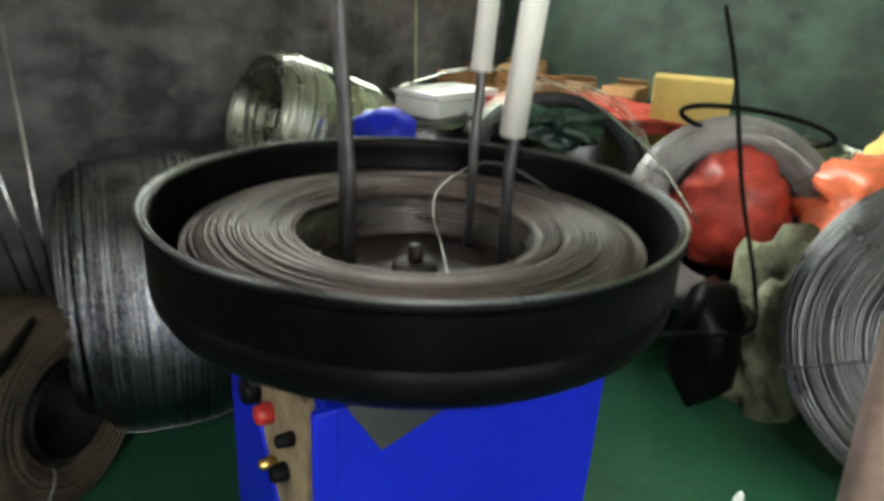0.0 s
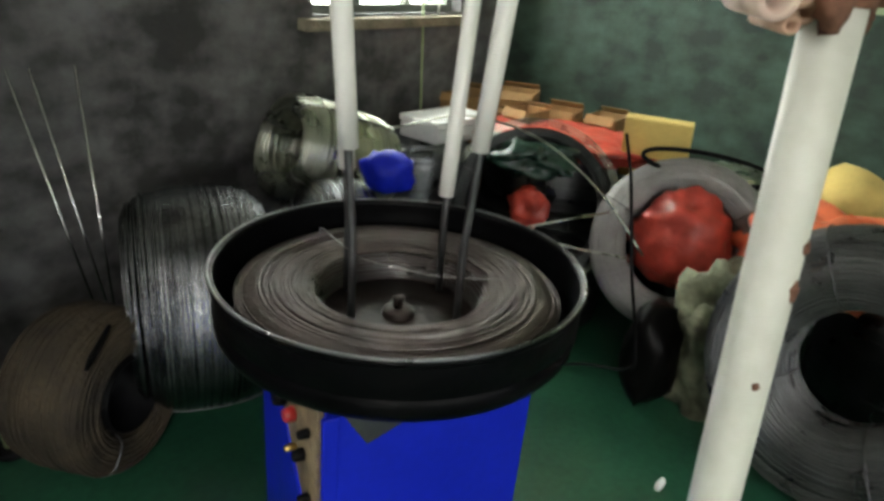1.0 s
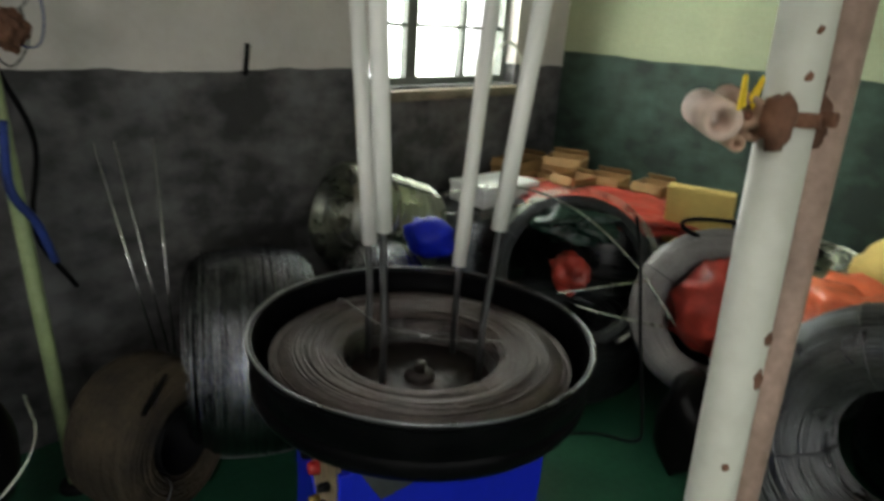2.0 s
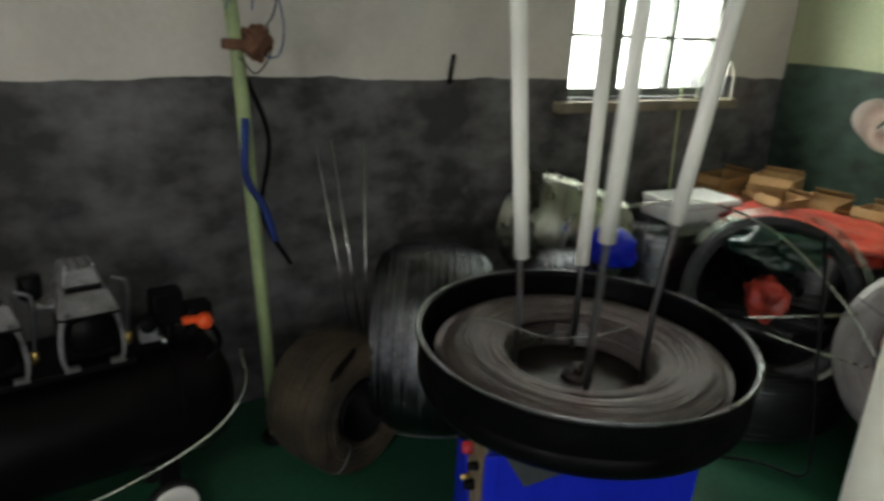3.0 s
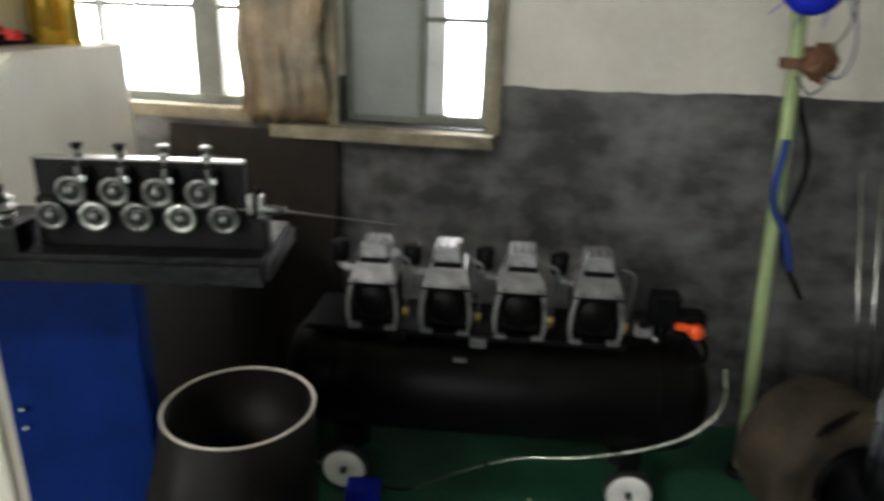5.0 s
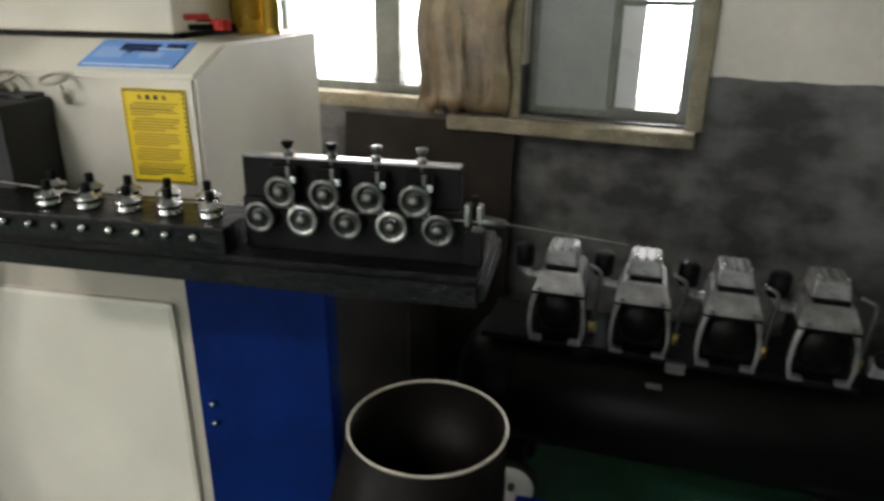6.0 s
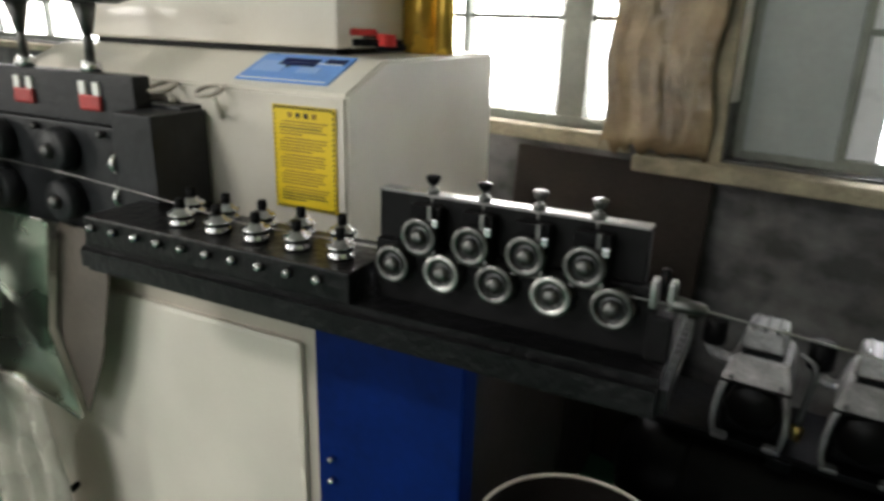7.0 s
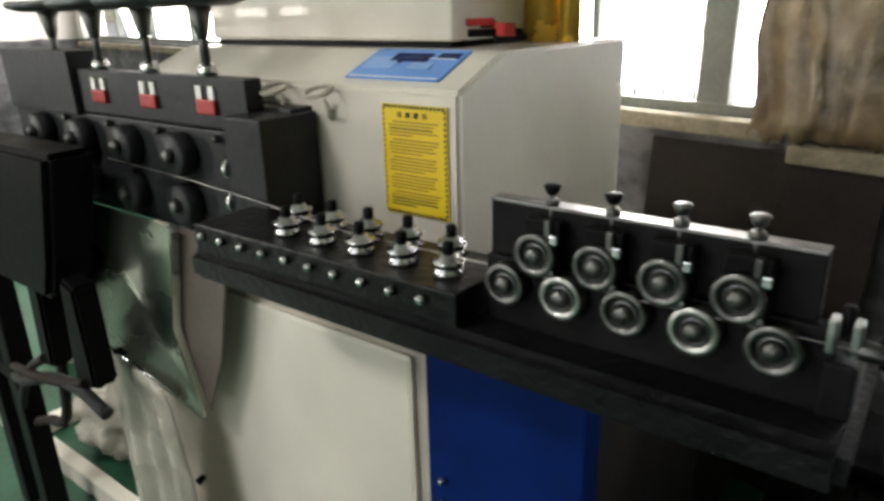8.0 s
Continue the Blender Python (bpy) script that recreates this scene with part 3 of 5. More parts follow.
def head(x):
    """One motor-compressor unit: black motor, sloping cast cover, legs and feet."""
    h = part("pump_head", box(B(), (0, 0, 0.086), (0.128, 0.17, 0.15), 0.012), M_BLACK, comp, "black motor with cast aluminium cover", pose(x, -0.01, TZ + R0 + 0.02))
    cov = B()
    prism(cov, [(-0.073, 0.0), (0.073, 0.0), (0.054, 0.055), (-0.054, 0.055)], -0.118, 0.03, 0.005)
    for v in cov.verts:
        v.co.y += max(0, v.co.z - 0.008) * 0.75
        v.co.z += 0.148
    part("cover", cov, M_ALU, h, "pale cast aluminium cylinder cover")
    part("slot", box(B(), (0, -0.055, 0.208), (0.085, 0.05, 0.012), 0.002), M_BLACK, h)
    cap = part("cylinder_cap", box(B(), (-0.004, -0.02, 0.238), (0.094, 0.11, 0.048), 0.007, None, (0.82, 0.9)), M_ALU, h, "pale cast aluminium cap")
    for q in (-0.050, 0.050):
        part("cover_screw", cyl(B(), (q, -0.116, 0.162), (q, -0.124, 0.162), 0.006, 0.005, 8, 0.001), M_DSTEEL, h)
    for q in (-0.024, 0.0, 0.024):
        part("cap_fin", box(B(), (-0.004 + q, -0.03, 0.265), (0.007, 0.085, 0.010), 0.001), M_DARKALU, cap)
    part("gasket", box(B(), (0, -0.045, 0.146), (0.142, 0.146, 0.006), 0.001), M_BLACK, h)
    for q in (-0.032, 0.032):
        part("cap_screw", cyl(B(), (q, -0.05, 0.258), (q, -0.05, 0.268), 0.006, 0.006, 8, 0.001), M_STEEL, cap)
    for sx in (-1, 1):
        lg = smooth_line([(sx * 0.060, -0.108, 0.150), (sx * 0.070, -0.114, 0.11), (sx * 0.074, -0.114, 0.05), (sx * 0.068, -0.115, 0.012)])
        part("leg", sweep(B(), lg, 0.008, 8, r1=0.0055), M_ALU, h)
        part("foot", box(B(), (sx * 0.055, -0.112, 0.008), (0.034, 0.024, 0.012), 0.003), M_ALU, h)
    part("fan_guard", cyl(B(), (0, -0.086, 0.085), (0, -0.102, 0.085), 0.062, 0.056, 8, 0.004), M_BLKGLOSS, h)
    fl = part("air_filter", cyl(B(), (-0.113, -0.02, 0.185), (-0.113, -0.02, 0.25), 0.028, 0.028, 20, 0.006), M_BLACK, h, "black round air filter")
    part("filter_elbow", sweep(B(), smooth_line([(-0.115, -0.02, 0.20), (-0.112, -0.02, 0.17), (-0.085, -0.02, 0.155), (-0.06, -0.02, 0.16)]), 0.014, 10), M_ALU, fl)
    part("fitting", cyl(B(), (0.094, -0.06, 0.02), (0.094, -0.06, 0.055), 0.009, 0.012, 6, 0.002), M_BRASS, h)
    part("outlet_pipe", sweep(B(), smooth_line([(0.07, -0.05, 0.22), (0.105, -0.06, 0.20), (0.10, -0.06, 0.12), (0.094, -0.06, 0.055)]), 0.006, 8), M_DSTEEL, h)


for i in range(4):
    head(-0.275 + 0.222 * i)
sw = part("pressure_switch", box(B(), (0.60, -0.03, TZ + R0 + 0.115), (0.085, 0.07, 0.10), 0.01), M_BLACK, comp)
part("switch_knob", cyl(B(), (0.69, -0.065, TZ + R0 + 0.065), (0.69, -0.10, TZ + R0 + 0.065), 0.026, 0.022, 8, 0.006), M_ORANGE, sw, "orange switch knob")
part("switch_button", box(B(), (0.65, -0.07, TZ + R0 + 0.075), (0.04, 0.03, 0.018), 0.004), M_ORANGE, sw)
part("switch_neck", cyl(B(), (0.60, -0.03, TZ + R0 - 0.005), (0.60, -0.03, TZ + R0 + 0.07), 0.016, 0.02, 12, 0.002), M_BLACK, sw)
part("switch_body", box(B(), (0.685, -0.03, TZ + R0 + 0.065), (0.075, 0.07, 0.085), 0.01), M_BLACK, sw)
gv = part("valve_block", box(B(), (0.54, -0.05, TZ + R0 + 0.05), (0.05, 0.04, 0.045), 0.006), M_ALU, comp)
part("gauge", cyl(B(), (0.535, -0.075, TZ + R0 + 0.09), (0.535, -0.095, TZ + R0 + 0.09), 0.022, 0.022, 20, 0.003), M_BLACK, gv)
part("tap", cyl(B(), (0.57, -0.075, TZ + R0 + 0.04), (0.57, -0.11, TZ + R0 + 0.04), 0.012, 0.008, 10, 0.002), M_STEEL, gv)
part("handle", sweep(B(), smooth_line([(0.66, -0.10, TZ + 0.12), (0.72, -0.10, TZ + 0.17), (0.74, 0, TZ + 0.18), (0.72, 0.10, TZ + 0.17), (0.66, 0.10, TZ + 0.12)]), 0.009, 8), M_BLACK, comp)
part("drain_plate", box(B(), (0.0, -0.186, TZ + 0.155), (0.04, 0.012, 0.014), 0.003), M_DARKALU, comp)
for x in (-0.2, 0.05):
    part("junction_box", box(B(), (x, -0.12, TZ + R0 + 0.0), (0.05, 0.03, 0.03), 0.004), M_DARKALU if x > 0 else M_BLACK, comp)

# hose that leaves the compressor and lies over the floor
hose = smooth_line([(0.56, 1.78, 0.62), (0.55, 1.70, 0.55), (0.478, 1.67, 0.468), (0.353, 1.68, 0.388), (0.189, 1.70, 0.318), (0.002, 1.71, 0.272), (-0.173, 1.73, 0.174), (-0.32, 1.75, 0.07), (-0.45, 1.78, 0.034), (-0.72, 1.86, 0.034)])
solo("air_hose", sweep(B(), hose, 0.0034, 8), M_WIREG, "pale air hose drooping from compressor to floor", "hose")
solo("floor_wire", sweep(B(), smooth_line([(0.05, 1.841, 0.03), (0.087, 1.807, 0.03), (0.185, 1.821, 0.03), (0.296, 1.839, 0.03)]), 0.004, 6), M_CREAM, "short pale wire offcut on the floor", "wire")

# Board widened leftward so the wall beside the hood reads dark.
solo('leaning_board', box(B(), (-1.15, 2.37, 0.555), (0.70, 0.018, 1.06), 0.003, Euler((radians(-5), 0, 0))), M_BOARD, 'dark brown board leaning on the wall beside compressor', 'board')

# ---- bucket with a pale rim ----
bk = thing("bucket", pose(-0.568, 1.158, 0.025), "tall black drum with a pale worn rim", "drum")
shell = lathe(B(), [(0, 0.0), (0.195, 0.0), (0.20, 0.01), (0.205, 0.30), (0.202, 0.36), (0.162, 0.68), (0.159, 0.682), (0.197, 0.36), (0.198, 0.02), (0, 0.012)], 48)
for v in shell.verts:
    v.co += Vector((-0.09, -0.11, 0)) * (0.68 - min(v.co.z, 0.68))
part("shell", shell, M_BUCKET, bk)
part("rim", lathe(B(), [(0.162 + 0.003 * math.cos(a), 0.685 + 0.003 * math.sin(a)) for a in [i * math.pi / 4 for i in range(8)]], 64, closed=True), M_BEIGE2, bk, "pale worn rim")
part("scrap", sweep(B(), smooth_line([(-0.1, 0.02, 0.5), (0.0, -0.05, 0.52), (0.09, 0.03, 0.5)]), 0.003, 6), M_WIREG, bk)


# ---- wire straightening and forming machine ----
MP = pose(-0.813, 0.975, 0.0, 0, 0, 12)
bench = thing("machine_bench", MP, "long black machine bench on a navy blue base", "machine bench")
lipb = B()
prism(lipb, [(-0.60, 1.062), (0.405, 1.062), (0.405, 1.116), (-0.60, 1.116)], -0.052, 0.20, 0.012)
part("table", lipb, M_BENCH, bench, "black bench table with rounded front edge")
part("under_rail", box(B(), (-0.05, 0.08, 1.050), (0.80, 0.10, 0.022), 0.006), M_BLACK, bench)
base = part("base", box(B(), (-0.105, 0.205, 0.53), (0.318, 0.06, 1.00), 0.006), M_NAVY, bench, "navy blue sheet-metal base")
part("rear_housing", box(B(), (-0.107, 0.56, 0.505), (0.304, 0.64, 0.95), 0.006), M_HOUSING, bench, "dark brown housing behind the blue front")
# Added dark box covers green floor that should look dark behind the housing.
part("floor_cover", box(B(), (-0.107, 1.115, 0.40), (0.304, 0.46, 0.74), 0.006), M_HOUSING, bench, "grimy brown box added behind the housing to hide floor")
for z in (0.66, 0.61):
    part("bolt", cyl(B(), (-0.225, 0.175, z), (-0.225, 0.158, z), 0.008, 0.006, 8, 0.002), M_STEEL, base)
part("end_bracket", box(B(), (0.38, 0.02, 1.145), (0.03, 0.04, 0.06), 0.004), M_GREYPLATE, bench)
part("end_guide", box(B(), (0.390, 0.0, 1.205), (0.009, 0.02, 0.036), 0.003), M_ROLLB, bench, "bright steel wire guide")
part("end_guide", box(B(), (0.370, 0.0, 1.205), (0.009, 0.02, 0.036), 0.003), M_ROLLB, bench)
part("guide_screw", cyl(B(), (0.38, 0.0, 1.205), (0.38, 0.0, 1.236), 0.004, 0.006, 10, 0.001), M_BLACK, bench)
part("guide_nozzle", cyl(B(), (0.385, 0.0, 1.196), (0.43, 0.0, 1.194), 0.011, 0.007, 12, 0.002), M_ROLL, bench)

# upright roller straightener
st = thing("roller_straightener", MP @ pose(0, 0, 1.116), "dark plate with nine grooved straightening rollers", "straightener")
plate = B()
box(plate, (0.178, 0.018, 0.045), (0.39, 0.022, 0.09), 0.002)
part("back_plate", plate, M_GREYPLATE, st)
part("upper_plate", box(B(), (0.168, 0.030, 0.1225), (0.372, 0.022, 0.068), 0.002), M_GREYPLATE, st)
part("top_edge", box(B(), (0.168, 0.030, 0.1585), (0.372, 0.024, 0.004), 0.001), M_WIRE, st, "bright worn plate edge")



def roller(name, x, z, mat_rim, r=0.029, y=-0.004):
    ro = part(name, lathe(B(), [(r * 0.62, -0.010), (r * 0.95, -0.010), (r, -0.007), (r * 0.86, -0.0015), (r * 0.86, 0.0015), (r, 0.007), (r * 0.95, 0.010), (r * 0.62, 0.010)], 36, None, True), mat_rim, st, "grooved steel roller", pose(x, y, z, 90, 0, 0))
    part("bearing", cyl(B(), (0, 0, -0.009), (0, 0, 0.007), r * 0.63, r * 0.63, 24, 0.002), M_DSTEEL, ro)
    part("axle", cyl(B(), (0, 0, 0.004), (0, 0, 0.015), r * 0.47, r * 0.38, 16, 0.003), M_ROLL, ro)
    return ro


# Second and fourth rollers use brighter steel in place of light reflected off them.
for i in range(5):
    roller("lower_roller", 0.019 + 0.0763 * i, 0.061, M_ROLLB if i in (1, 3) else M_ROLL, 0.028)
for i in range(4):
    x = 0.060 + 0.0755 * i
    roller("upper_roller", x, 0.107, M_ROLL, 0.0275)
    part("slide", box(B(), (x + 0.004, 0.006, 0.118), (0.046, 0.016, 0.062), 0.003), M_BLACK, st)
    sc = part("adjusting_screw", cyl(B(), (x + 0.004, 0.022, 0.126), (x + 0.004, 0.022, 0.176), 0.004, 0.004, 10), M_ROLL, st)
    part("screw_nut", cyl(B(), (x + 0.004, 0.022, 0.1605), (x + 0.004, 0.022, 0.169), 0.009, 0.009, 6, 0.001), M_ROLL, sc)
    part("screw_head", cyl(B(), (x + 0.004, 0.022, 0.174), (x + 0.004, 0.022, 0.186), 0.007, 0.0105, 12, 0.002), M_BLACK if i < 2 else M_ROLL, sc)
    part("slide_bar", box(B(), (x + 0.014, -0.005, 0.136), (0.007, 0.008, 0.030), 0.001), M_ROLL, sc)
    part("slide_lug", box(B(), (x + 0.024, -0.008, 0.130), (0.010, 0.010, 0.012), 0.002), M_STEEL, sc)
    part("slide_lug", box(B(), (x + 0.022, -0.008, 0.088), (0.008, 0.010, 0.009), 0.002), M_ROLL, sc)

# flat straightener block with knobs
fb = thing("flat_straightener", MP @ pose(0, 0, 1.116), "black block with chrome horizontal rollers and knobs", "straightener")
part("block", box(B(), (-0.305, 0.028, 0.024), (0.55, 0.145, 0.048), 0.003), M_BENCH, fb)
for i in range(10):
    part("side_bolt", cyl(B(), (-0.555 + 0.0525 * i, -0.043, 0.030), (-0.555 + 0.0525 * i, -0.056, 0.030), 0.0085, 0.007, 8, 0.002), M_CHROME, fb)
for i in range(5):
    for row, y in ((0, 0.036), (1, 0.098)):
        x = -0.398 + 0.080 * i - 0.040 * row
        kb = part("guide_roller", lathe(B(), [(0, 0), (0.021, 0), (0.023, 0.004), (0.018, 0.009), (0.018, 0.012), (0.023, 0.017), (0.021, 0.021), (0.013, 0.022), (0.012, 0.028), (0, 0.028)], 24), M_CHROME, fb, "chrome guide roller", pose(x, y - 0.03, 0.049))
        part("bolt", cyl(B(), (0, 0, 0.028), (0, 0, 0.045), 0.0085, 0.0085, 6, 0.002), M_BLACK, kb)

# wire through the rollers
wl = [(0.62, 0.03, 1.165), (0.43, 0.0, 1.194), (0.20, -0.006, 1.196), (-0.02, 0.01, 1.190), (-0.30, 0.045, 1.172), (-0.56, 0.07, 1.18), (-0.80, 0.08, 1.19), (-1.1, 0.09, 1.195)]
solo("fed_wire", sweep(B(), [MP @ Vector(p) for p in wl], 0.0014, 6), M_WIRE, "thin bright wire running through the rollers", "wire")

# feed head with sprung rollers
fh = thing("feed_head", MP, "black wire feed head with sprung rollers", "feed unit")
part("housing", box(B(), (-1.105, 0.225, 1.195), (1.10, 0.11, 0.27), 0.004), M_FEED, fh)
part("front_plate", box(B(), (-0.95, 0.155, 1.333), (0.63, 0.04, 0.10), 0.004), M_FEED, fh)
part("lower_plate", box(B(), (-1.13, 0.150, 1.165), (1.02, 0.03, 0.23), 0.004), M_FEED, fh)
part("gearbox", box(B(), (-0.588, 0.148, 1.195), (0.105, 0.135, 0.255), 0.004), M_FEED, fh, "black gearbox beside the feed rollers")
part("left_block", box(B(), (-1.45, 0.155, 1.35), (0.36, 0.07, 0.15), 0.004), M_FEED, fh, "black end block")
for i in range(4):
    x = -0.755 - 0.205 * i
    for dx in (-0.022, 0.018):
        part("window_slot", box(B(), (x + dx, 0.133, 1.352), (0.018, 0.006, 0.028), 0.001), M_WHITEP, fh)
    part("red_pad", box(B(), (x, 0.131, 1.326), (0.060, 0.010, 0.030), 0.004), M_RED, fh, "red pressure pad")
    sp = part("pressure_screw", cyl(B(), (x - 0.01, 0.15, 1.384), (x - 0.01, 0.15, 1.50), 0.009, 0.009, 14), M_ROLL, fh)
    part("screw_base", cyl(B(), (x - 0.01, 0.15, 1.384), (x - 0.01, 0.15, 1.405), 0.021, 0.018, 14, 0.003), M_STEEL, sp)
    part("spring_cone", cyl(B(), (x - 0.01, 0.15, 1.45), (x - 0.01, 0.15, 1.515), 0.010, 0.024, 16, 0.003), M_ROLL, sp)
    part("handwheel", lathe(B(), [(0.0, 1.515), (0.06, 1.512), (0.085, 1.52), (0.09, 1.528), (0.085, 1.536), (0.02, 1.538), (0, 1.54)], 28, pose(x - 0.01, 0.15, 0)), M_DSTEEL, sp)
    for z, r in ((1.225, 0.046), (1.118, 0.044)):
        fr_ = part("feed_roller", cyl(B(), (x - 0.10, 0.133, z), (x - 0.10, 0.095, z), r, r, 30, 0.005), M_FEED, fh, "dark grooved feed roller")
        part("axle", cyl(B(), (x - 0.10, 0.097, z), (x - 0.10, 0.080, z), 0.017, 0.013, 14, 0.003), M_ROLL, fr_)
    part("cap_bolt", cyl(B(), (x + 0.02, 0.134, 1.265), (x + 0.02, 0.12, 1.265), 0.008, 0.007, 8, 0.002), M_ROLL, fh)
for z in (1.225, 1.16):
    part("wire_eye", lathe(B(), [(0.014 + 0.007 * math.cos(a), 0.007 * math.sin(a)) for a in [i * math.pi / 3 for i in range(6)]], 18, pose(-0.645, 0.09, z, 0, 90, 0), True), M_STEEL, fh)
part("eye_post", cyl(B(), (-0.645, 0.10, 1.062), (-0.645, 0.10, 1.24), 0.008, 0.008, 10), M_DSTEEL, fh)

# white control cabinet
cab = thing("control_cabinet", MP, "off-white machine cabinet with sloping blue panel", "control cabinet")
cs = B()
y_f, y_b = 0.222, 0.875
prof = [(y_f, 0.98), (y_f, 1.370), (0.352, 1.425), (y_b, 1.425), (y_b, 0.98)]
a = [cs.verts.new((-1.13, y, z)) for y, z in prof]
b = [cs.verts.new((-0.212, y, z)) for y, z in prof]
fs = [cs.faces.new(a), cs.faces.new(b[::-1])] + [cs.faces.new((a[i], b[i], b[(i + 1) % 5], a[(i + 1) % 5])) for i in range(5)]
bmesh.ops.recalc_face_normals(cs, faces=fs)
bmesh.ops.bevel(cs, geom=cs.edges[:], offset=0.007, segments=3, affect="EDGES")
part("hood", cs, M_BEIGE, cab, "off-white sheet-metal hood")
part("lower_body", box(B(), (-0.765, 0.52, 0.50), (1.00, 0.65, 0.955), 0.006), M_BEIGE2, cab, "beige lower carcass")
part("door", box(B(), (-0.7725, 0.190, 0.475), (0.935, 0.012, 0.83), 0.012), M_BEIGE, cab, "off-white access door")
part("door_bolt", cyl(B(), (-1.09, 0.184, 0.27), (-1.09, 0.160, 0.262), 0.008, 0.011, 8, 0.002), M_BLACK, cab)
ang = math.atan2(0.055, 0.130)
M_PANELPALE = mat("pale_blue_print", (0.22, 0.40, 0.74), 0.3, 0, 0.1, 8, 0)
part("control_panel", box(B(), (-0.380, 0.299, 1.4040), (0.215, 0.110, 0.003), 0, Euler((ang, 0, 0))), M_PANEL, cab, "blue printed control panel film")
for dx, dy, w_, h_, m_ in ((-0.005, 0.022, 0.085, 0.030, M_NAVY), (0.075, 0.030, 0.045, 0.020, M_NAVY), (0.030, 0.020, 0.13, 0.002, M_WHITEP), (-0.060, 0.0, 0.07, 0.045, M_PANELPALE), (0.035, -0.008, 0.05, 0.025, M_PANELPALE), (0.0, -0.050, 0.20, 0.0025, M_WHITEP), (-0.022, 0.006, 0.012, 0.012, M_INK)):
    part("panel_print", box(B(), (-0.380 + dx, 0.299 + dy * math.cos(ang), 1.4040 + 0.0018 + dy * math.sin(ang)), (w_, h_, 0.002), 0, Euler((ang, 0, 0))), m_, cab)
sg = part("warning_sign", box(B(), (-0.304, 0.2195, 1.250), (0.140, 0.003, 0.192)), M_YELLOW, cab, "yellow printed safety notice")
rnd = random.Random(9)
for i in range(4):
    part("heading_bar", box(B(), (-0.334 + 0.018 * i, 0.2172, 1.329), (0.008, 0.0015, 0.009)), M_INK if i in (1, 2) else M_SIGNINK, sg)
z_ = 1.317
for i in range(25):
    w_ = rnd.uniform(0.05, 0.085) if i % 5 == 4 else rnd.uniform(0.092, 0.106)
    x_ = -0.358 + (0.008 if i % 5 == 0 else 0)
    part("text_bar", box(B(), (x_ + w_ / 2, 0.2172, z_), (w_, 0.0015, 0.0021)), M_INK if i > 21 or i == 2 else M_SIGNINK, sg)
    z_ -= 0.0057 + (0.0022 if i % 5 == 4 else 0)
for i in range(16):
    for z in (1.3425, 1.1575):
        part("border_mark", box(B(), (-0.366 + 0.0083 * i, 0.2172, z), (0.0045, 0.0015, 0.0045), 0, Euler((0, 0.6, 0))), M_INK, sg)
for i in range(20):
    part("border_mark", box(B(), (-0.2375, 0.2172, 1.163 + 0.0092 * i), (0.0035, 0.0015, 0.0045), 0, Euler((0, 0.6, 0))), M_INK, sg)
    part("border_mark", box(B(), (-0.3705, 0.2172, 1.163 + 0.0092 * i), (0.003, 0.0015, 0.0045), 0, Euler((0, 0.6, 0))), M_SIGNINK, sg)
# upper box and things on the cabinet
ub = thing("upper_cabinet", MP @ pose(0, 0, 1.425), "plain white box on top of the machine cabinet", "cabinet")
part("box_body", box(B(), (-0.73, 0.62, 0.212), (0.74, 0.42, 0.40), 0.008), M_BEIGE, ub)
part("plinth", box(B(), (-0.73, 0.62, 0.006), (0.72, 0.40, 0.012), 0.003), M_GREYPLATE, ub)
for i, (x, y, r, h) in enumerate(((-0.43, 0.74, 0.022, 0.30), (-0.32, 0.70, 0.050, 0.30), (-0.245, 0.66, 0.022, 0.28))):
    g = thing("tape_roll", MP @ pose(x, y, 1.425), "amber-gold roll standing on the machine cabinet", "roll", "amber rolls")
    part("roll", lathe(B(), [(r * 0.35, 0), (r - 0.002, 0), (r, 0.003), (r, h - 0.003), (r - 0.002, h), (r * 0.35, h)], 28, None, True), M_GOLD, g)
    part("core", lathe(B(), [(r * 0.25, -0.0), (r * 0.34, 0.0), (r * 0.34, h + 0.004), (r * 0.25, h + 0.004)], 20, None, True), M_TAN, g)
cl = thing("tool_clutter", MP @ pose(-0.36, 0.46, 1.425), "black and red hand tools lying on the cabinet", "tools")
for i in range(7):
    x, y, q = rnd.uniform(-0.10, 0.12), rnd.uniform(-0.05, 0.05), rnd.uniform(0, 180)
    part("tool", box(B(), (x, y, 0.010 + 0.006 * i), (rnd.uniform(0.05, 0.12), 0.016, 0.014), 0.004, Euler((0, 0, radians(q)))), rnd.choice((M_BLACK, M_RED, M_BLACK, M_DSTEEL)), cl)
for x in (-0.62, -0.50):
    hd = thing("lifting_eye", MP @ pose(x, y_f - 0.001, 1.31), "small steel lifting eye on the cabinet front", "eye bolt", "lifting eyes")
    part("ring", lathe(B(), [(0.026 + 0.004 * math.cos(a_), 0.004 * math.sin(a_)) for a_ in [i * math.pi / 3 for i in range(6)]], 24, pose(0, -0.03, 0.052, 18, 0, 0), True), M_BEIGE2, hd)
    part("shank", cyl(B(), (0, 0.0, 0.0), (0, -0.02, 0.038), 0.006, 0.006, 10), M_BEIGE, hd)

# polished chute below the feed head
chute = thing("outlet_chute", MP, "bent polished sheet-steel chute under the feed head", "chute")
ch = B()
front = [(-1.30, 0.06, 1.09), (-0.885, 0.085, 1.07), (-0.955, 0.09, 0.80), (-0.893, 0.10, 0.585), (-1.20, 0.03, 0.74)]
va = [ch.verts.new(p) for p in front]
vb = [ch.verts.new((x, y + 0.004, z)) for x, y, z in front]
mid = ch.verts.new((-1.05, 0.075, 0.86))
mib = ch.verts.new((-1.05, 0.079, 0.86))
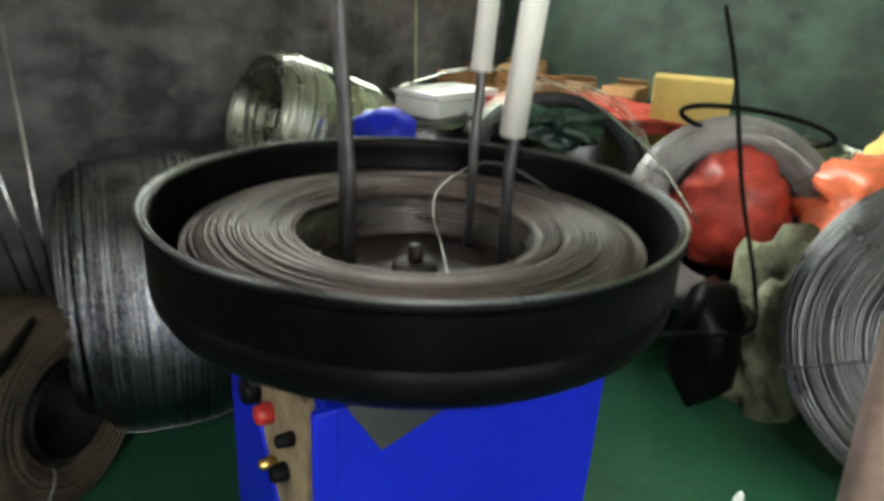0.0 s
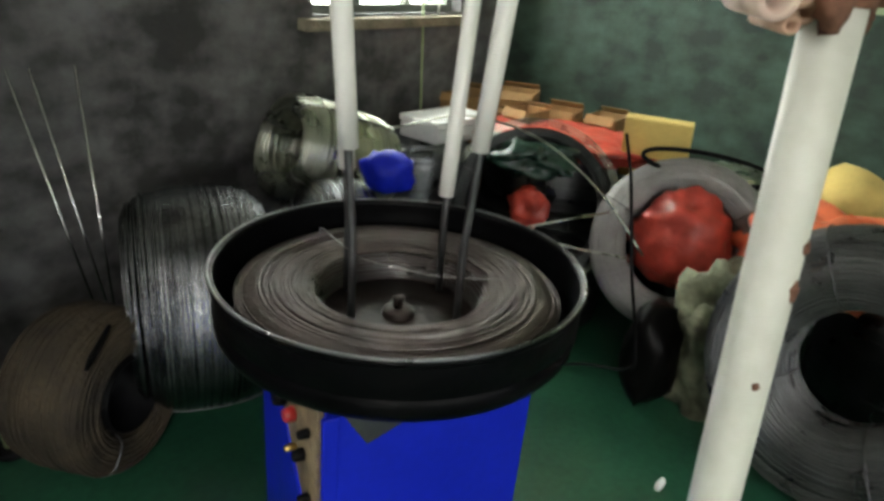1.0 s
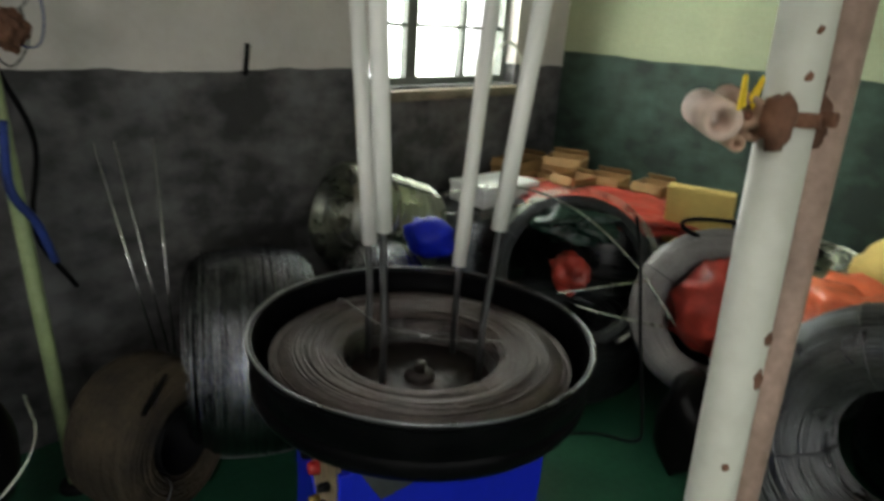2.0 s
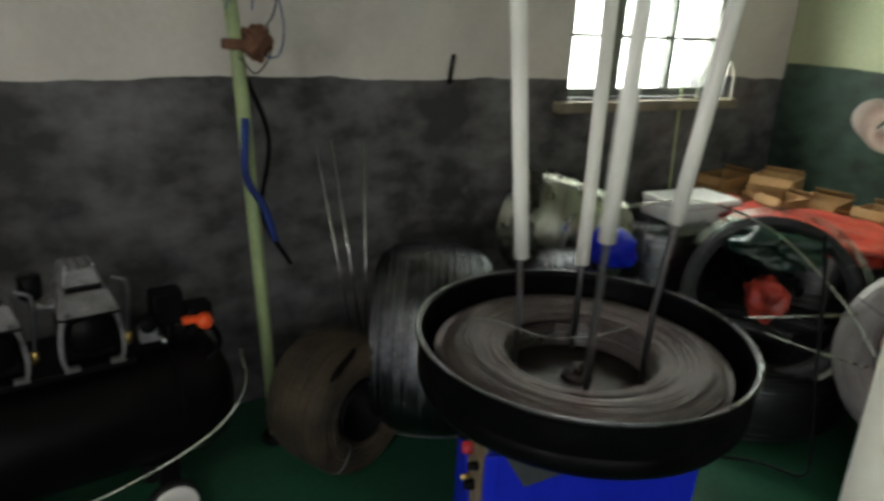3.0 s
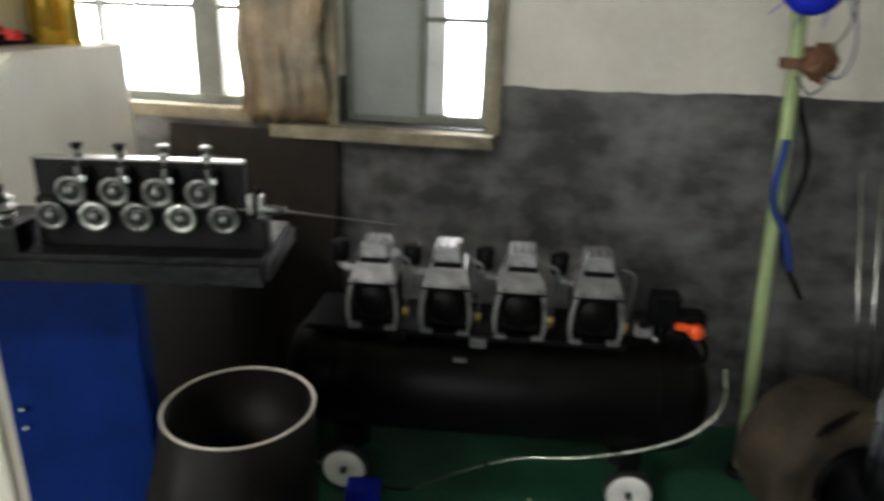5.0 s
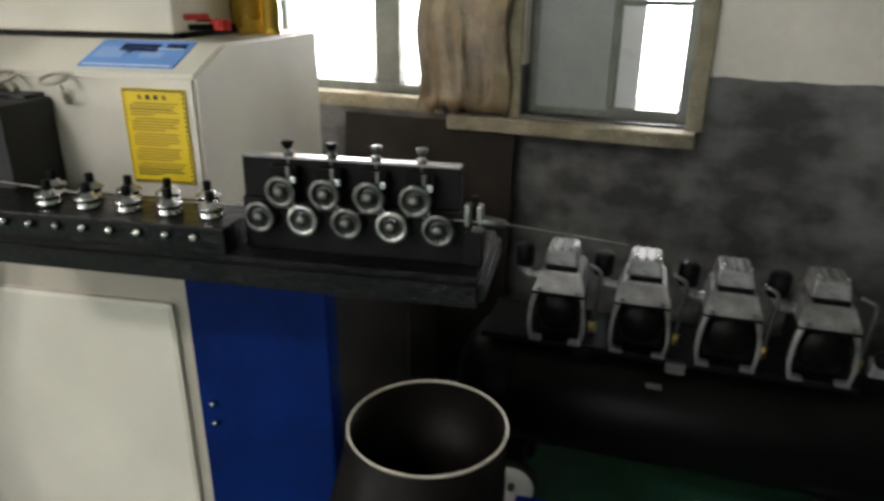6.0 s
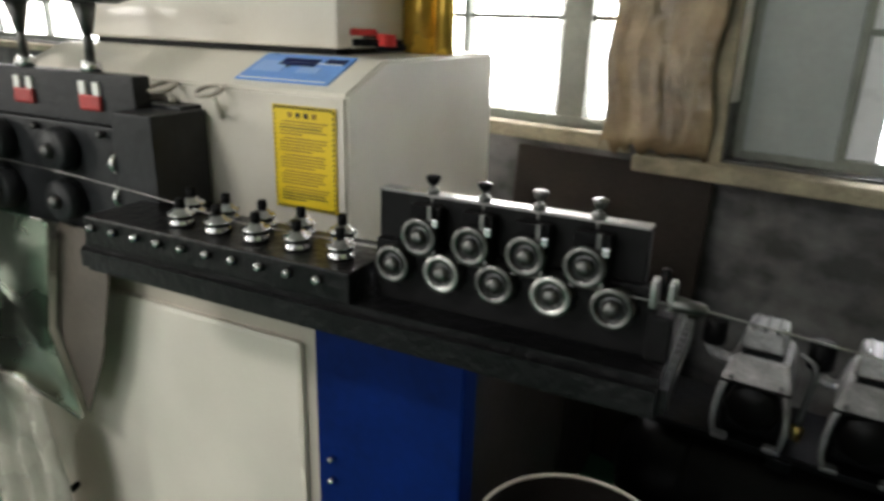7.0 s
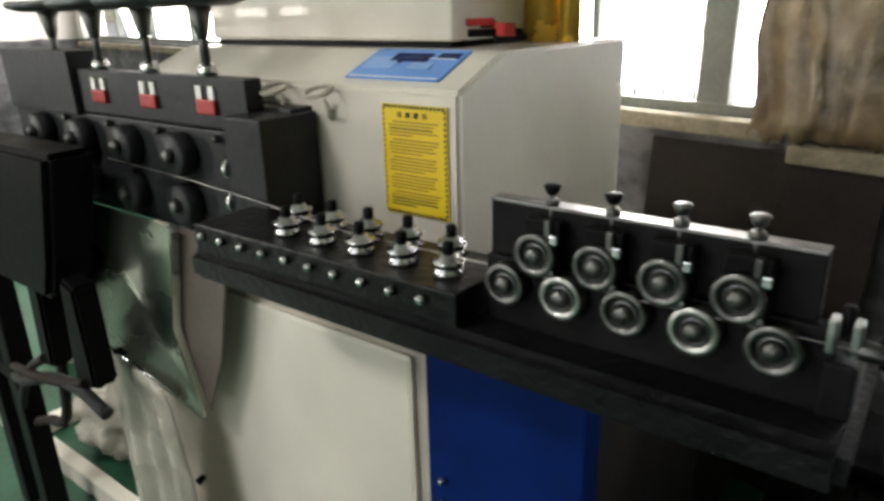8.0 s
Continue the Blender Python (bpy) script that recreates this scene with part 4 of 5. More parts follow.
for i in range(5):
    k = (i + 1) % 5
    ch.faces.new((va[i], va[k], mid))
    ch.faces.new((vb[k], vb[i], mib))
    ch.faces.new((va[i], vb[i], vb[k], va[k]))
part("sheet", ch, M_SHINY, chute, "polished bent steel sheet")
part("edge_bar", sweep(B(), [(-1.20, 0.028, 0.74), (-0.893, 0.097, 0.585)], 0.004, 8), M_STEEL, chute)
# Brown-grey plate fills the darker area between chute and door.
part("brown_infill", prism(B(), [(-0.90, 1.06), (-0.752, 1.06), (-0.762, 0.95), (-0.815, 0.76), (-0.896, 0.59), (-0.965, 0.80)], 0.118, 0.124), M_PLATEBR, chute)
part("bolt", cyl(B(), (-1.14, 0.047, 0.715), (-1.14, 0.030, 0.715), 0.009, 0.008, 8, 0.002), M_BLACK, chute)
lg_ = thing("cutter_frame", MP @ pose(-1.08, -0.05, 0.025), "black cutter head on dark steel legs", "machine frame")
cut = B()
prism(cut, [(-0.72, 0.85), (-0.11, 0.85), (-0.06, 0.95), (-0.01, 1.08), (0.04, 1.21), (-0.72, 1.21)], -0.02, 0.09, 0.015)
part("cutter_body", cut, M_BLACK, lg_)
for poly in ([(-0.265, 0.63), (-0.205, 0.64), (-0.185, 0.88), (-0.245, 0.88)], [(-0.085, 0.64), (0.012, 0.65), (0.0, 0.90), (-0.055, 0.92)]):
    part("hanging_bracket", prism(B(), poly, -0.01, 0.05, 0.008), M_BLACK, lg_)
for x in (-0.68, -0.52):
    part("leg", box(B(), (x, 0.02, 0.44), (0.06, 0.06, 0.88), 0.006), M_BLACK, lg_)
part("brace", box(B(), (-0.60, 0.02, 0.50), (0.12, 0.03, 0.05), 0.004), M_BLACK, lg_)
for pts_, r_, m_ in (([(0.05, -0.01, 0.60), (-0.05, -0.02, 0.64), (-0.20, -0.02, 0.62), (-0.34, -0.03, 0.57), (-0.50, 0.0, 0.52)], 0.016, M_RUBBER), ([(-0.02, -0.015, 0.66), (-0.16, -0.03, 0.63), (-0.33, -0.03, 0.60), (-0.50, 0.0, 0.55)], 0.012, M_BOARD), ([(-0.24, -0.01, 0.66), (-0.32, -0.02, 0.61), (-0.42, -0.02, 0.50), (-0.52, 0.0, 0.40)], 0.012, M_RUBBER), ([(-0.22, 0.02, 0.64), (-0.28, 0.02, 0.45), (-0.40, 0.02, 0.40), (-0.53, 0.02, 0.34)], 0.014, M_BOARD)):
    part("cable", sweep(B(), smooth_line(pts_), r_, 8), m_, lg_, "dark cable")
# crumpled clear plastic that hangs from the chute to the floor
cf = B()
nc, nr = 22, 16
vs = [[cf.verts.new((-1.205 + 0.245 * i / nc + (-0.07 + 0.13 * i / nc) * (j / nr), 0.045 + 0.10 * (j / nr) * 0.3 + 0.022 * math.sin(i * 0.9 + 0.5 * noise.noise(Vector((i * 0.2, j * 0.2, 1)))) * (0.3 + 0.7 * j / nr) + 0.012 * noise.noise(Vector((i * 0.5, j * 0.45, 4))), 0.735 - 0.09 * i / nc * (1 - j / nr) - 0.70 * j / nr)) for i in range(nc + 1)] for j in range(nr + 1)]
for j in range(nr):
    for i in range(nc):
        cf.faces.new((vs[j][i], vs[j][i + 1], vs[j + 1][i + 1], vs[j + 1][i])).smooth = True
strip = solo("plastic_strip", cf, M_CLEARFILM, "crumpled greyish clear plastic hanging below the steel chute", "plastic sheet", MP)
md = strip.modifiers.new("thickness", "SOLIDIFY")
md.thickness = 0.002
solo("clear_film", lump(B(), (-2.62, 0.95, 0.025 + 0.11), (0.20, 0.16, 0.13), 51, 0.5, 4, 4), M_CLEARFILM, "crumpled pale plastic wrapping on the green floor", "plastic film")
solo("clear_film", lump(B(), (-3.3, 1.1, 0.025 + 0.16), (0.30, 0.22, 0.20), 57, 0.5, 4, 4), M_CLEARFILM, "crumpled pale plastic wrapping on the green floor", "plastic film")
wb = thing("low_frame", pose(-2.5, 0.72, 0.025, 0, 0, 12), "low white-painted steel frame on the floor", "frame")
for y in (0.0, 0.42):
    part("beam", box(B(), (0, y, 0.035), (1.2, 0.05, 0.07), 0.005), M_BEIGE, wb)
part("cross_beam", box(B(), (-0.4, 0.21, 0.035), (0.05, 0.37, 0.06), 0.005), M_BEIGE, wb)


# ---- coils of wire ----
def wire_coil(m, R, r, w, mat_, label, turns=34, seed=0, ties=3, gauge=0.0032, soft=0.55):
    """A wound coil round its local z axis: rounded section, uneven turns on it."""
    rn = random.Random(seed)
    t = thing("wire_coil", m, label, "wire coil", "coils of wire")
    mid, half = (R + r) / 2, (R - r) / 2

    def at_(u, k=1.0):
        c, q = math.cos(u), math.sin(u)
        return mid + k * half * math.copysign(abs(c) ** soft, c), k * w / 2 * math.copysign(abs(q) ** soft, q)
    part("winding", lathe(B(), [at_(2 * math.pi * i / 28 + 0.02, 0.965) for i in range(28)], 56, None, True), mat_, t)
    bm = B()
    n = int(turns * 1.7)
    for i in range(n):
        rr, z = at_(2 * math.pi * (i + rn.uniform(-0.35, 0.35)) / n, rn.uniform(0.965, 1.0))
        ph, e, tl = rn.uniform(0, 6.28), rn.uniform(0, 0.005), rn.uniform(0, 0.008)
        sweep(bm, [((rr + e * math.cos(2 * a_ + ph)) * math.cos(a_), (rr + e * math.cos(2 * a_ + ph)) * math.sin(a_), z + tl * math.sin(a_ + ph)) for a_ in [2 * math.pi * j / 44 for j in range(44)]], gauge * rn.uniform(0.75, 1.1), 5, True)
    tagged(part("wound_wire", bm, mat_, t), kind="stuff")
    for i in range(ties):
        a_ = 2 * math.pi * (i + 0.3) / ties
        u_, tie = Vector((math.cos(a_), math.sin(a_), 0)), B()
        ring = [at_(2 * math.pi * j / 20 + 0.05, 1.04) for j in range(20)]
        sweep(tie, [u_ * p + Vector((0, 0, q)) for p, q in ring], 0.003, 6, True)
        part("tie", tie, M_DSTEEL, t)
    return t


def aim(c, axis):
    """A pose at c whose z axis points along axis."""
    return Matrix.Translation(c) @ Vector(axis).to_track_quat("Z", "Y").to_matrix().to_4x4()


FZ = 0.025
brown = wire_coil(aim((0.935, 1.965, FZ + 0.235), (0.36, -0.93, 0.03)), 0.235, 0.11, 0.26, M_BURLAP, "small brown coil of oiled wire lying on its edge", 40, 1, 2)
# Black sleeve put in so the coil's hole reads as deep shade.
part("shade_lining", lathe(B(), [(0, -0.11), (0.108, -0.11), (0.108, 0.126), (0.104, 0.126), (0.104, -0.10), (0, -0.10)], 32), M_BLACK, brown, "black lining standing in for shade in the hole")
part("flap", box(B(), (-0.10, 0.21, 0.125), (0.13, 0.05, 0.012), 0.004, Euler((0.5, 0.3, 0.2))), M_BLACK, brown, "dark torn wrapping flap")
wire_coil(aim((1.33, 2.025, FZ + 0.36), (0.86, -0.51, 0.0)), 0.36, 0.17, 0.42, M_BUNDLE, "large blue-black coil of wire standing on its edge", 110, 2, 2, 0.0026, 0.8)
wire_coil(aim((1.74, 1.80, FZ + 0.36), (0.86, -0.51, 0.0)), 0.36, 0.17, 0.26, M_BUNDLE, "large blue-black coil of wire standing on its edge", 84, 3, 2, 0.0026, 0.85)
wire_coil(aim((2.02, 2.10, FZ + 0.16), (0, 0.05, 1)), 0.33, 0.16, 0.31, M_WIRED, "dark coil of wire lying flat under others", 20, 4)
wire_coil(aim((1.99, 2.11, 0.71), (0.93, -0.22, -0.35)), 0.205, 0.12, 0.44, M_WIREG, "silvery galvanised coil tipped on its side", 40, 5, 4, 0.006)
wire_coil(aim((2.62, 1.62, FZ + 0.15), (0.0, 0.0, 1)), 0.42, 0.2, 0.29, M_WIREK, "dark coil of wire lying flat in the pile", 20, 6)
wire_coil(aim((3.30, 1.75, FZ + 0.17), (0.0, 0.0, 1)), 0.42, 0.2, 0.33, M_WIREK, "dark coil of wire lying flat in the pile", 20, 7)
wire_coil(aim((3.30, 1.75, FZ + 0.50), (0.05, 0.0, 1)), 0.40, 0.2, 0.31, M_WIRED, "dark coil of wire lying flat in the pile", 24, 8)
wire_coil(aim((3.30, 0.85, FZ + 0.17), (0.0, 0.0, 1)), 0.43, 0.2, 0.33, M_WIRED, "dark coil of wire lying flat in the pile", 20, 9)
wire_coil(aim((3.22, 0.85, FZ + 0.47), (-0.12, 0.0, 1)), 0.40, 0.2, 0.27, M_WIREG, "silvery coil of wire lying on the pile", 30, 10)
wire_coil(aim((2.55, 2.14, 0.37), (0.0, 0.0, 1)), 0.26, 0.14, 0.69, M_WIRED, "tall dark coil of wire by the wall", 24, 11)
loop = wire_coil(aim((2.54, 1.50, 0.545), (-0.80, -0.42, 0.42)), 0.325, 0.275, 0.075, M_WIREK, "wide dark wire coil leaning on the pile", 30, 12, 3, 0.003, 0.8)
for k_ in (0.338, 0.352, 0.345):
    part("loose_turn", sweep(B(), [(k_ * math.cos(q), k_ * math.sin(q) * 0.98, 0.03 + 2.6 * (k_ - 0.338) + 0.02 * math.sin(q * 1.5)) for q in [-0.9 + 3.6 * j / 40 for j in range(41)]], 0.0026, 6), M_WIREG, loop, "bright loose outer turn")
solo("green_film", lump(B(), (2.66, 1.58, 0.735), (0.19, 0.20, 0.07), 63, 0.5, 4, 4), M_GREENFILM, "dark green crumpled film over a coil", "plastic film")
redc = wire_coil(aim((2.72, 0.93, 0.49), (-0.88, -0.25, 0.40)), 0.335, 0.205, 0.30, M_WIRE, "grey wire coil leaning, stuffed with red wrapping", 90, 13, 3, 0.003, 0.7)
bigc = wire_coil(aim((2.28, 0.24, FZ + 0.425), (-0.95, 0.10, 0.26)), 0.415, 0.175, 0.34, M_WIRED, "large grey coil of wire standing beside the pipe", 100, 14, 4, 0.003, 0.65)
wire_coil(aim((2.95, 0.10, FZ + 0.25), (0.0, 0.0, 1)), 0.32, 0.15, 0.48, M_WIRED, "dark coil of wire lying behind another", 20, 15)

solo("red_bag", lump(B(), (2.66, 0.91, 0.53), (0.12, 0.185, 0.19), 5, 0.22, 5.0, 4), M_REDBAG, "crumpled red plastic wrapping inside a coil", "plastic bag")
solo("red_bag", lump(B(), (2.56, 1.52, 0.53), (0.06, 0.085, 0.085), 8, 0.32, 3.6, 4), M_REDBAG, "small red plastic bag inside a dark coil", "plastic bag")
solo("red_sheet", lump(B(), (3.0, 1.66, 0.735), (0.32, 0.46, 0.045), 11, 0.5, 4, 4), M_REDBAG, "crumpled red plastic sheet spread over coils", "plastic sheet")
solo("orange_bag", lump(B(), (2.68, 0.42, 0.62), (0.16, 0.27, 0.15), 14, 0.4, 4, 4), M_ORBAG, "crumpled orange plastic bag on a coil", "plastic bag")
solo("blue_bag", lump(B(), (1.845, 1.685, 0.785), (0.082, 0.088, 0.075), 17, 0.3, 3), M_BLUE, "bright blue plastic bag by a coil", "plastic bag")
solo("dark_cloth", lump(B(), (2.45, 0.66, FZ + 0.25), (0.15, 0.17, 0.27), 21, 0.5, 4, 4), M_CAMO, "heaped dark olive cloth between coils", "cloth")
solo("black_bag", lump(B(), (2.33, 0.84, FZ + 0.20), (0.12, 0.10, 0.21), 25, 0.25, 3), M_BLKGLOSS, "glossy black plastic bag beside cloth", "plastic bag")
fm = thing("foam_box", pose(2.745, 2.10, 0.69, 0, 0, -6), "white foam box lying on wire coils", "foam box")
part("tray", box(B(), (0, 0, 0.035), (0.37, 0.24, 0.07), 0.008), M_FOAM, fm)
part("lid", box(B(), (0, 0, 0.087), (0.38, 0.25, 0.030), 0.008), M_FOAM, fm)
for x, y, z, sx, sy, sz, rz in ((3.34, 2.27, 0.69, 0.30, 0.17, 0.20, 8), (3.18, 2.06, 0.70, 0.20, 0.15, 0.15, -14), (3.42, 2.02, 0.69, 0.22, 0.20, 0.24, 20), (3.22, 1.84, 0.72, 0.18, 0.14, 0.17, -6), (3.42, 1.76, 0.69, 0.20, 0.18, 0.19, 12), (3.26, 1.62, 0.72, 0.16, 0.15, 0.12, 30), (3.44, 1.52, 0.69, 0.18, 0.15, 0.20, 3)):
    cb = thing("carton", pose(x - 0.13, y + 0.03, z - 0.075, 0, 0, rz), "open brown cardboard carton on the pile", "carton", "cartons")
    for q in (-1, 1):
        part("side", box(B(), (q * sx / 2, 0, sz / 2), (0.006, sy, sz), 0.001), M_CARD, cb)
        part("side", box(B(), (0, q * sy / 2, sz / 2), (sx - 0.008, 0.006, sz), 0.001), M_CARD, cb)
        part("flap", box(B(), (q * (sx / 2 + 0.016), 0, sz + 0.010 * q), (0.045, sy - 0.01, 0.005), 0.001, Euler((0, q * 0.9 - 0.2, 0))), M_CARD, cb)
    part("bottom", box(B(), (0, 0, 0.004), (sx - 0.01, sy - 0.01, 0.006)), M_CARD, cb)
solo("foam_sheet", box(B(), (2.95, 1.17, 0.79), (0.05, 0.27, 0.27), 0.008, Euler((0, radians(-14), radians(12)))), M_YFOAM, "yellow-brown foam sheet leaning on the pile", "foam sheet")
solo("foam_sheet", lump(B(), (3.15, 0.46, 0.70), (0.16, 0.15, 0.13), 31, 0.2, 2), M_YFOAM, "yellow foam lump on the pile", "foam")
solo("clear_film", lump(B(), (2.98, 0.92, 0.69), (0.22, 0.26, 0.06), 35, 0.5, 5, 4), M_SHINY, "shiny crumpled clear wrapping on coils", "plastic film")
solo("clear_film", lump(B(), (3.05, 1.40, 0.70), (0.12, 0.16, 0.05), 38, 0.5, 5, 3), M_SHINY, "shiny crumpled clear wrapping on coils", "plastic film")
solo("black_loop", sweep(B(), [Vector((2.80, 0.90, 0.80)) + Vector((0.16 * math.cos(q) , -0.21 * math.cos(q) + 0.03 * math.sin(q), 0.05 * math.sin(q) - 0.03 * math.cos(q))) for q in [2 * math.pi * j / 40 for j in range(40)]], 0.009, 8, True), M_BLACK, "loop of thick black hose on the pile", "hose")
solo("loose_wire", sweep(B(), smooth_line([(2.1, 1.88, 0.86), (2.15, 1.6, 0.95), (2.15, 1.3, 0.93), (2.15, 1.05, 0.80), (2.2, 0.9, 0.62)]), 0.004, 6), M_WIREG, "springy loose wire end over the pile", "wire")
solo("loose_wire", sweep(B(), smooth_line([(2.20, 1.36, 0.581), (2.32, 1.22, 0.625), (2.50, 1.14, 0.63)]), 0.004, 6), M_WIREG, "straight loose wire end from a coil", "wire")
solo("loose_wire", sweep(B(), smooth_line([(2.10, 1.22, 0.61), (2.20, 1.12, 0.575), (2.36, 0.99, 0.53)]), 0.004, 6), M_WIREG, "straight loose wire end from a coil", "wire")
for x0, x1 in ((1.02, 1.165), (1.085, 1.195), (1.218, 1.175)):
    solo("steel_rod", sweep(B(), [(x1, 2.27, 0.03), (x0, 2.425, 1.07)], 0.0045, 8), M_STEEL, "thin steel rod leaning against the grey wall", "rod", None, "leaning rods")
solo("steel_rod", sweep(B(), [(2.98, 2.41, 0.03), (2.95, 2.44, 1.33)], 0.006, 8), M_POST, "thin green rod leaning in the corner", "rod")
solo("wall_hook", sweep(B(), [(1.60, 2.45, 1.27), (1.605, 2.435, 1.385)], 0.009, 8), M_BLACK, "black peg on the wall paint line", "hook")
solo("bent_cable", sweep(B(), smooth_line([(3.0, 2.38, 1.20), (3.0, 2.36, 1.36), (3.1, 2.36, 1.42), (3.22, 2.36, 1.34), (3.26, 2.38, 1.19)]), 0.006, 8), M_CREAM, "pale bent cable standing on the window sill", "cable")

# ---- fan on its post behind the compressor ----
fan = thing("post_fan", pose(0.74, 2.16, FZ), "pale green post carrying a blue fan", "fan")
fan_post = part("post", sweep(B(), [(0.02, 0, 0.03), (-0.012, 0, 0.6), (-0.05, 0.02, 1.40), (-0.075, 0.02, 1.62)], 0.021, 14), M_POST, fan)
part("foot", cyl(B(), (0.02, 0, 0), (0.02, 0, 0.03), 0.05, 0.045, 24, 0.006), M_BLACK, fan)
part("bracket", box(B(), (-0.05, 0.0, 1.395), (0.09, 0.05, 0.03), 0.006), M_RUST, fan, "rusty clamp")
part("motor", lump(B(), (0.0, -0.01, 1.40), (0.040, 0.045, 0.05), 41, 0.5, 4, 4), M_RUST, fan, "grimy fan motor")
part("shroud", lathe(B(), [(0.0, 0.0), (0.05, 0.0), (0.075, 0.008), (0.085, 0.03), (0.075, 0.05), (0.05, 0.058), (0.0, 0.06)], 28, pose(-0.06, -0.02, 1.60, 78, 0, 0)), M_BLUE, fan, "blue fan housing")
for i in range(14):
    q = 2 * math.pi * i / 14
    part("guard_wire", sweep(B(), smooth_line([(-0.05 + 0.03 * math.cos(q), -0.06, 1.66 + 0.03 * math.sin(q)), (-0.05 + 0.12 * math.cos(q), -0.075, 1.66 + 0.12 * math.sin(q)), (-0.05 + 0.17 * math.cos(q), -0.03, 1.66 + 0.17 * math.sin(q))], 4), 0.0018, 5), M_BLUE, fan)
part("cord", sweep(B(), smooth_line([(-0.045, -0.025, 1.18), (-0.05, -0.028, 1.0), (0.0, -0.030, 0.90), (0.035, -0.03, 0.78)]), 0.012, 8), M_CORD, fan, "blue cord wound round the post")
part("cord", sweep(B(), smooth_line([(-0.02, 0.05, 1.30), (0.05, 0.06, 1.1), (0.02, 0.06, 0.85), (0.11, 0.05, 0.66)]), 0.008, 8), M_BLACK, fan, "black power cord")

for i, pts in enumerate((((-0.03, 0, 1.42), (0.05, -0.01, 1.47), (0.07, 0, 1.58), (0.02, 0, 1.66)), ((-0.02, 0, 1.38), (0.07, 0.01, 1.36), (0.09, 0.0, 1.46), (0.05, 0.0, 1.62)), ((-0.05, -0.01, 1.36), (0.0, 0.0, 1.31), (0.05, 0.01, 1.37), (0.04, 0.0, 1.45)))):
    part("loose_lead", sweep(B(), smooth_line(pts), 0.0028, 6), M_CORD if i == 1 else M_RUBBER, fan, "thin tangled lead")

# ---- painted pipe with clamp, rusty pipe and roll ----
PB, PT = Vector((0.955, 0.333, FZ)), Vector((1.078, 0.407, 1.75))
pp = thing("standing_pipe", pose(0, 0, 0), "cream-painted steel pipe with chipped rusty spots", "pipe")
part("tube", sweep(B(), [PB, PB.lerp(PT, 0.5), PT], 0.033, 24), M_CREAM, pp)
rn = random.Random(3)
for k_, dz, s in ((0.63, -0.75, 0.8), (0.66, -0.9, 0.5), (0.85, -0.2, 0.25), (0.88, -0.25, 0.2), (0.555, -0.1, 0.2)):
    c = PB.lerp(PT, k_)
    way = Vector((-0.85 * math.cos(dz) - 0.5 * math.sin(dz), -0.5 * math.cos(dz) + 0.85 * math.sin(dz), 0)).normalized()
    part("chipped_spot", lump(B(), c + way * 0.0295, (0.005 + 0.004 * s, 0.005 + 0.004 * s, 0.012 * s + 0.004), k_ * 50, 0.4, 3, 3), M_RUST, pp, "rusty chipped patch")
cp = part("clamp", lathe(B(), [(0.034, -0.009), (0.039, -0.009), (0.039, 0.009), (0.034, 0.009)], 24, aim(PB.lerp(PT, 0.82), PT - PB), True), M_RUST, pp, "rusty pipe coupler")
cc = PB.lerp(PT, 0.82)
part("clamp_bolt", cyl(B(), cc + Vector((-0.06, 0.03, 0)), cc + Vector((0.09, 0.04, 0)), 0.007, 0.007, 12, 0.002), M_RUST, cp)
part("clamp_arm", box(B(), cc + Vector((0.055, 0.03, 0)), (0.03, 0.04, 0.03), 0.006), M_RUST, cp)
part("coupler_jaw", lump(B(), cc + Vector((-0.052, -0.004, 0.0)), (0.017, 0.020, 0.030), 81, 0.35, 4, 3), M_RUST, cp, "rust-caked coupler jaw")
part("coupler_jaw", lump(B(), cc + Vector((0.050, -0.012, -0.006)), (0.022, 0.022, 0.036), 83, 0.35, 4, 3), M_RUST, cp, "rust-caked coupler jaw")
part("coupler_nut", cyl(B(), cc + Vector((0.012, -0.034, 0.004)), cc + Vector((0.010, -0.052, 0.004)), 0.010, 0.010, 6, 0.001), M_RUST, cp)
part("jaw_lip", box(B(), cc + Vector((0.068, -0.004, 0.03)), (0.014, 0.03, 0.045), 0.004, Euler((0, 0.3, 0))), M_RUST, cp)
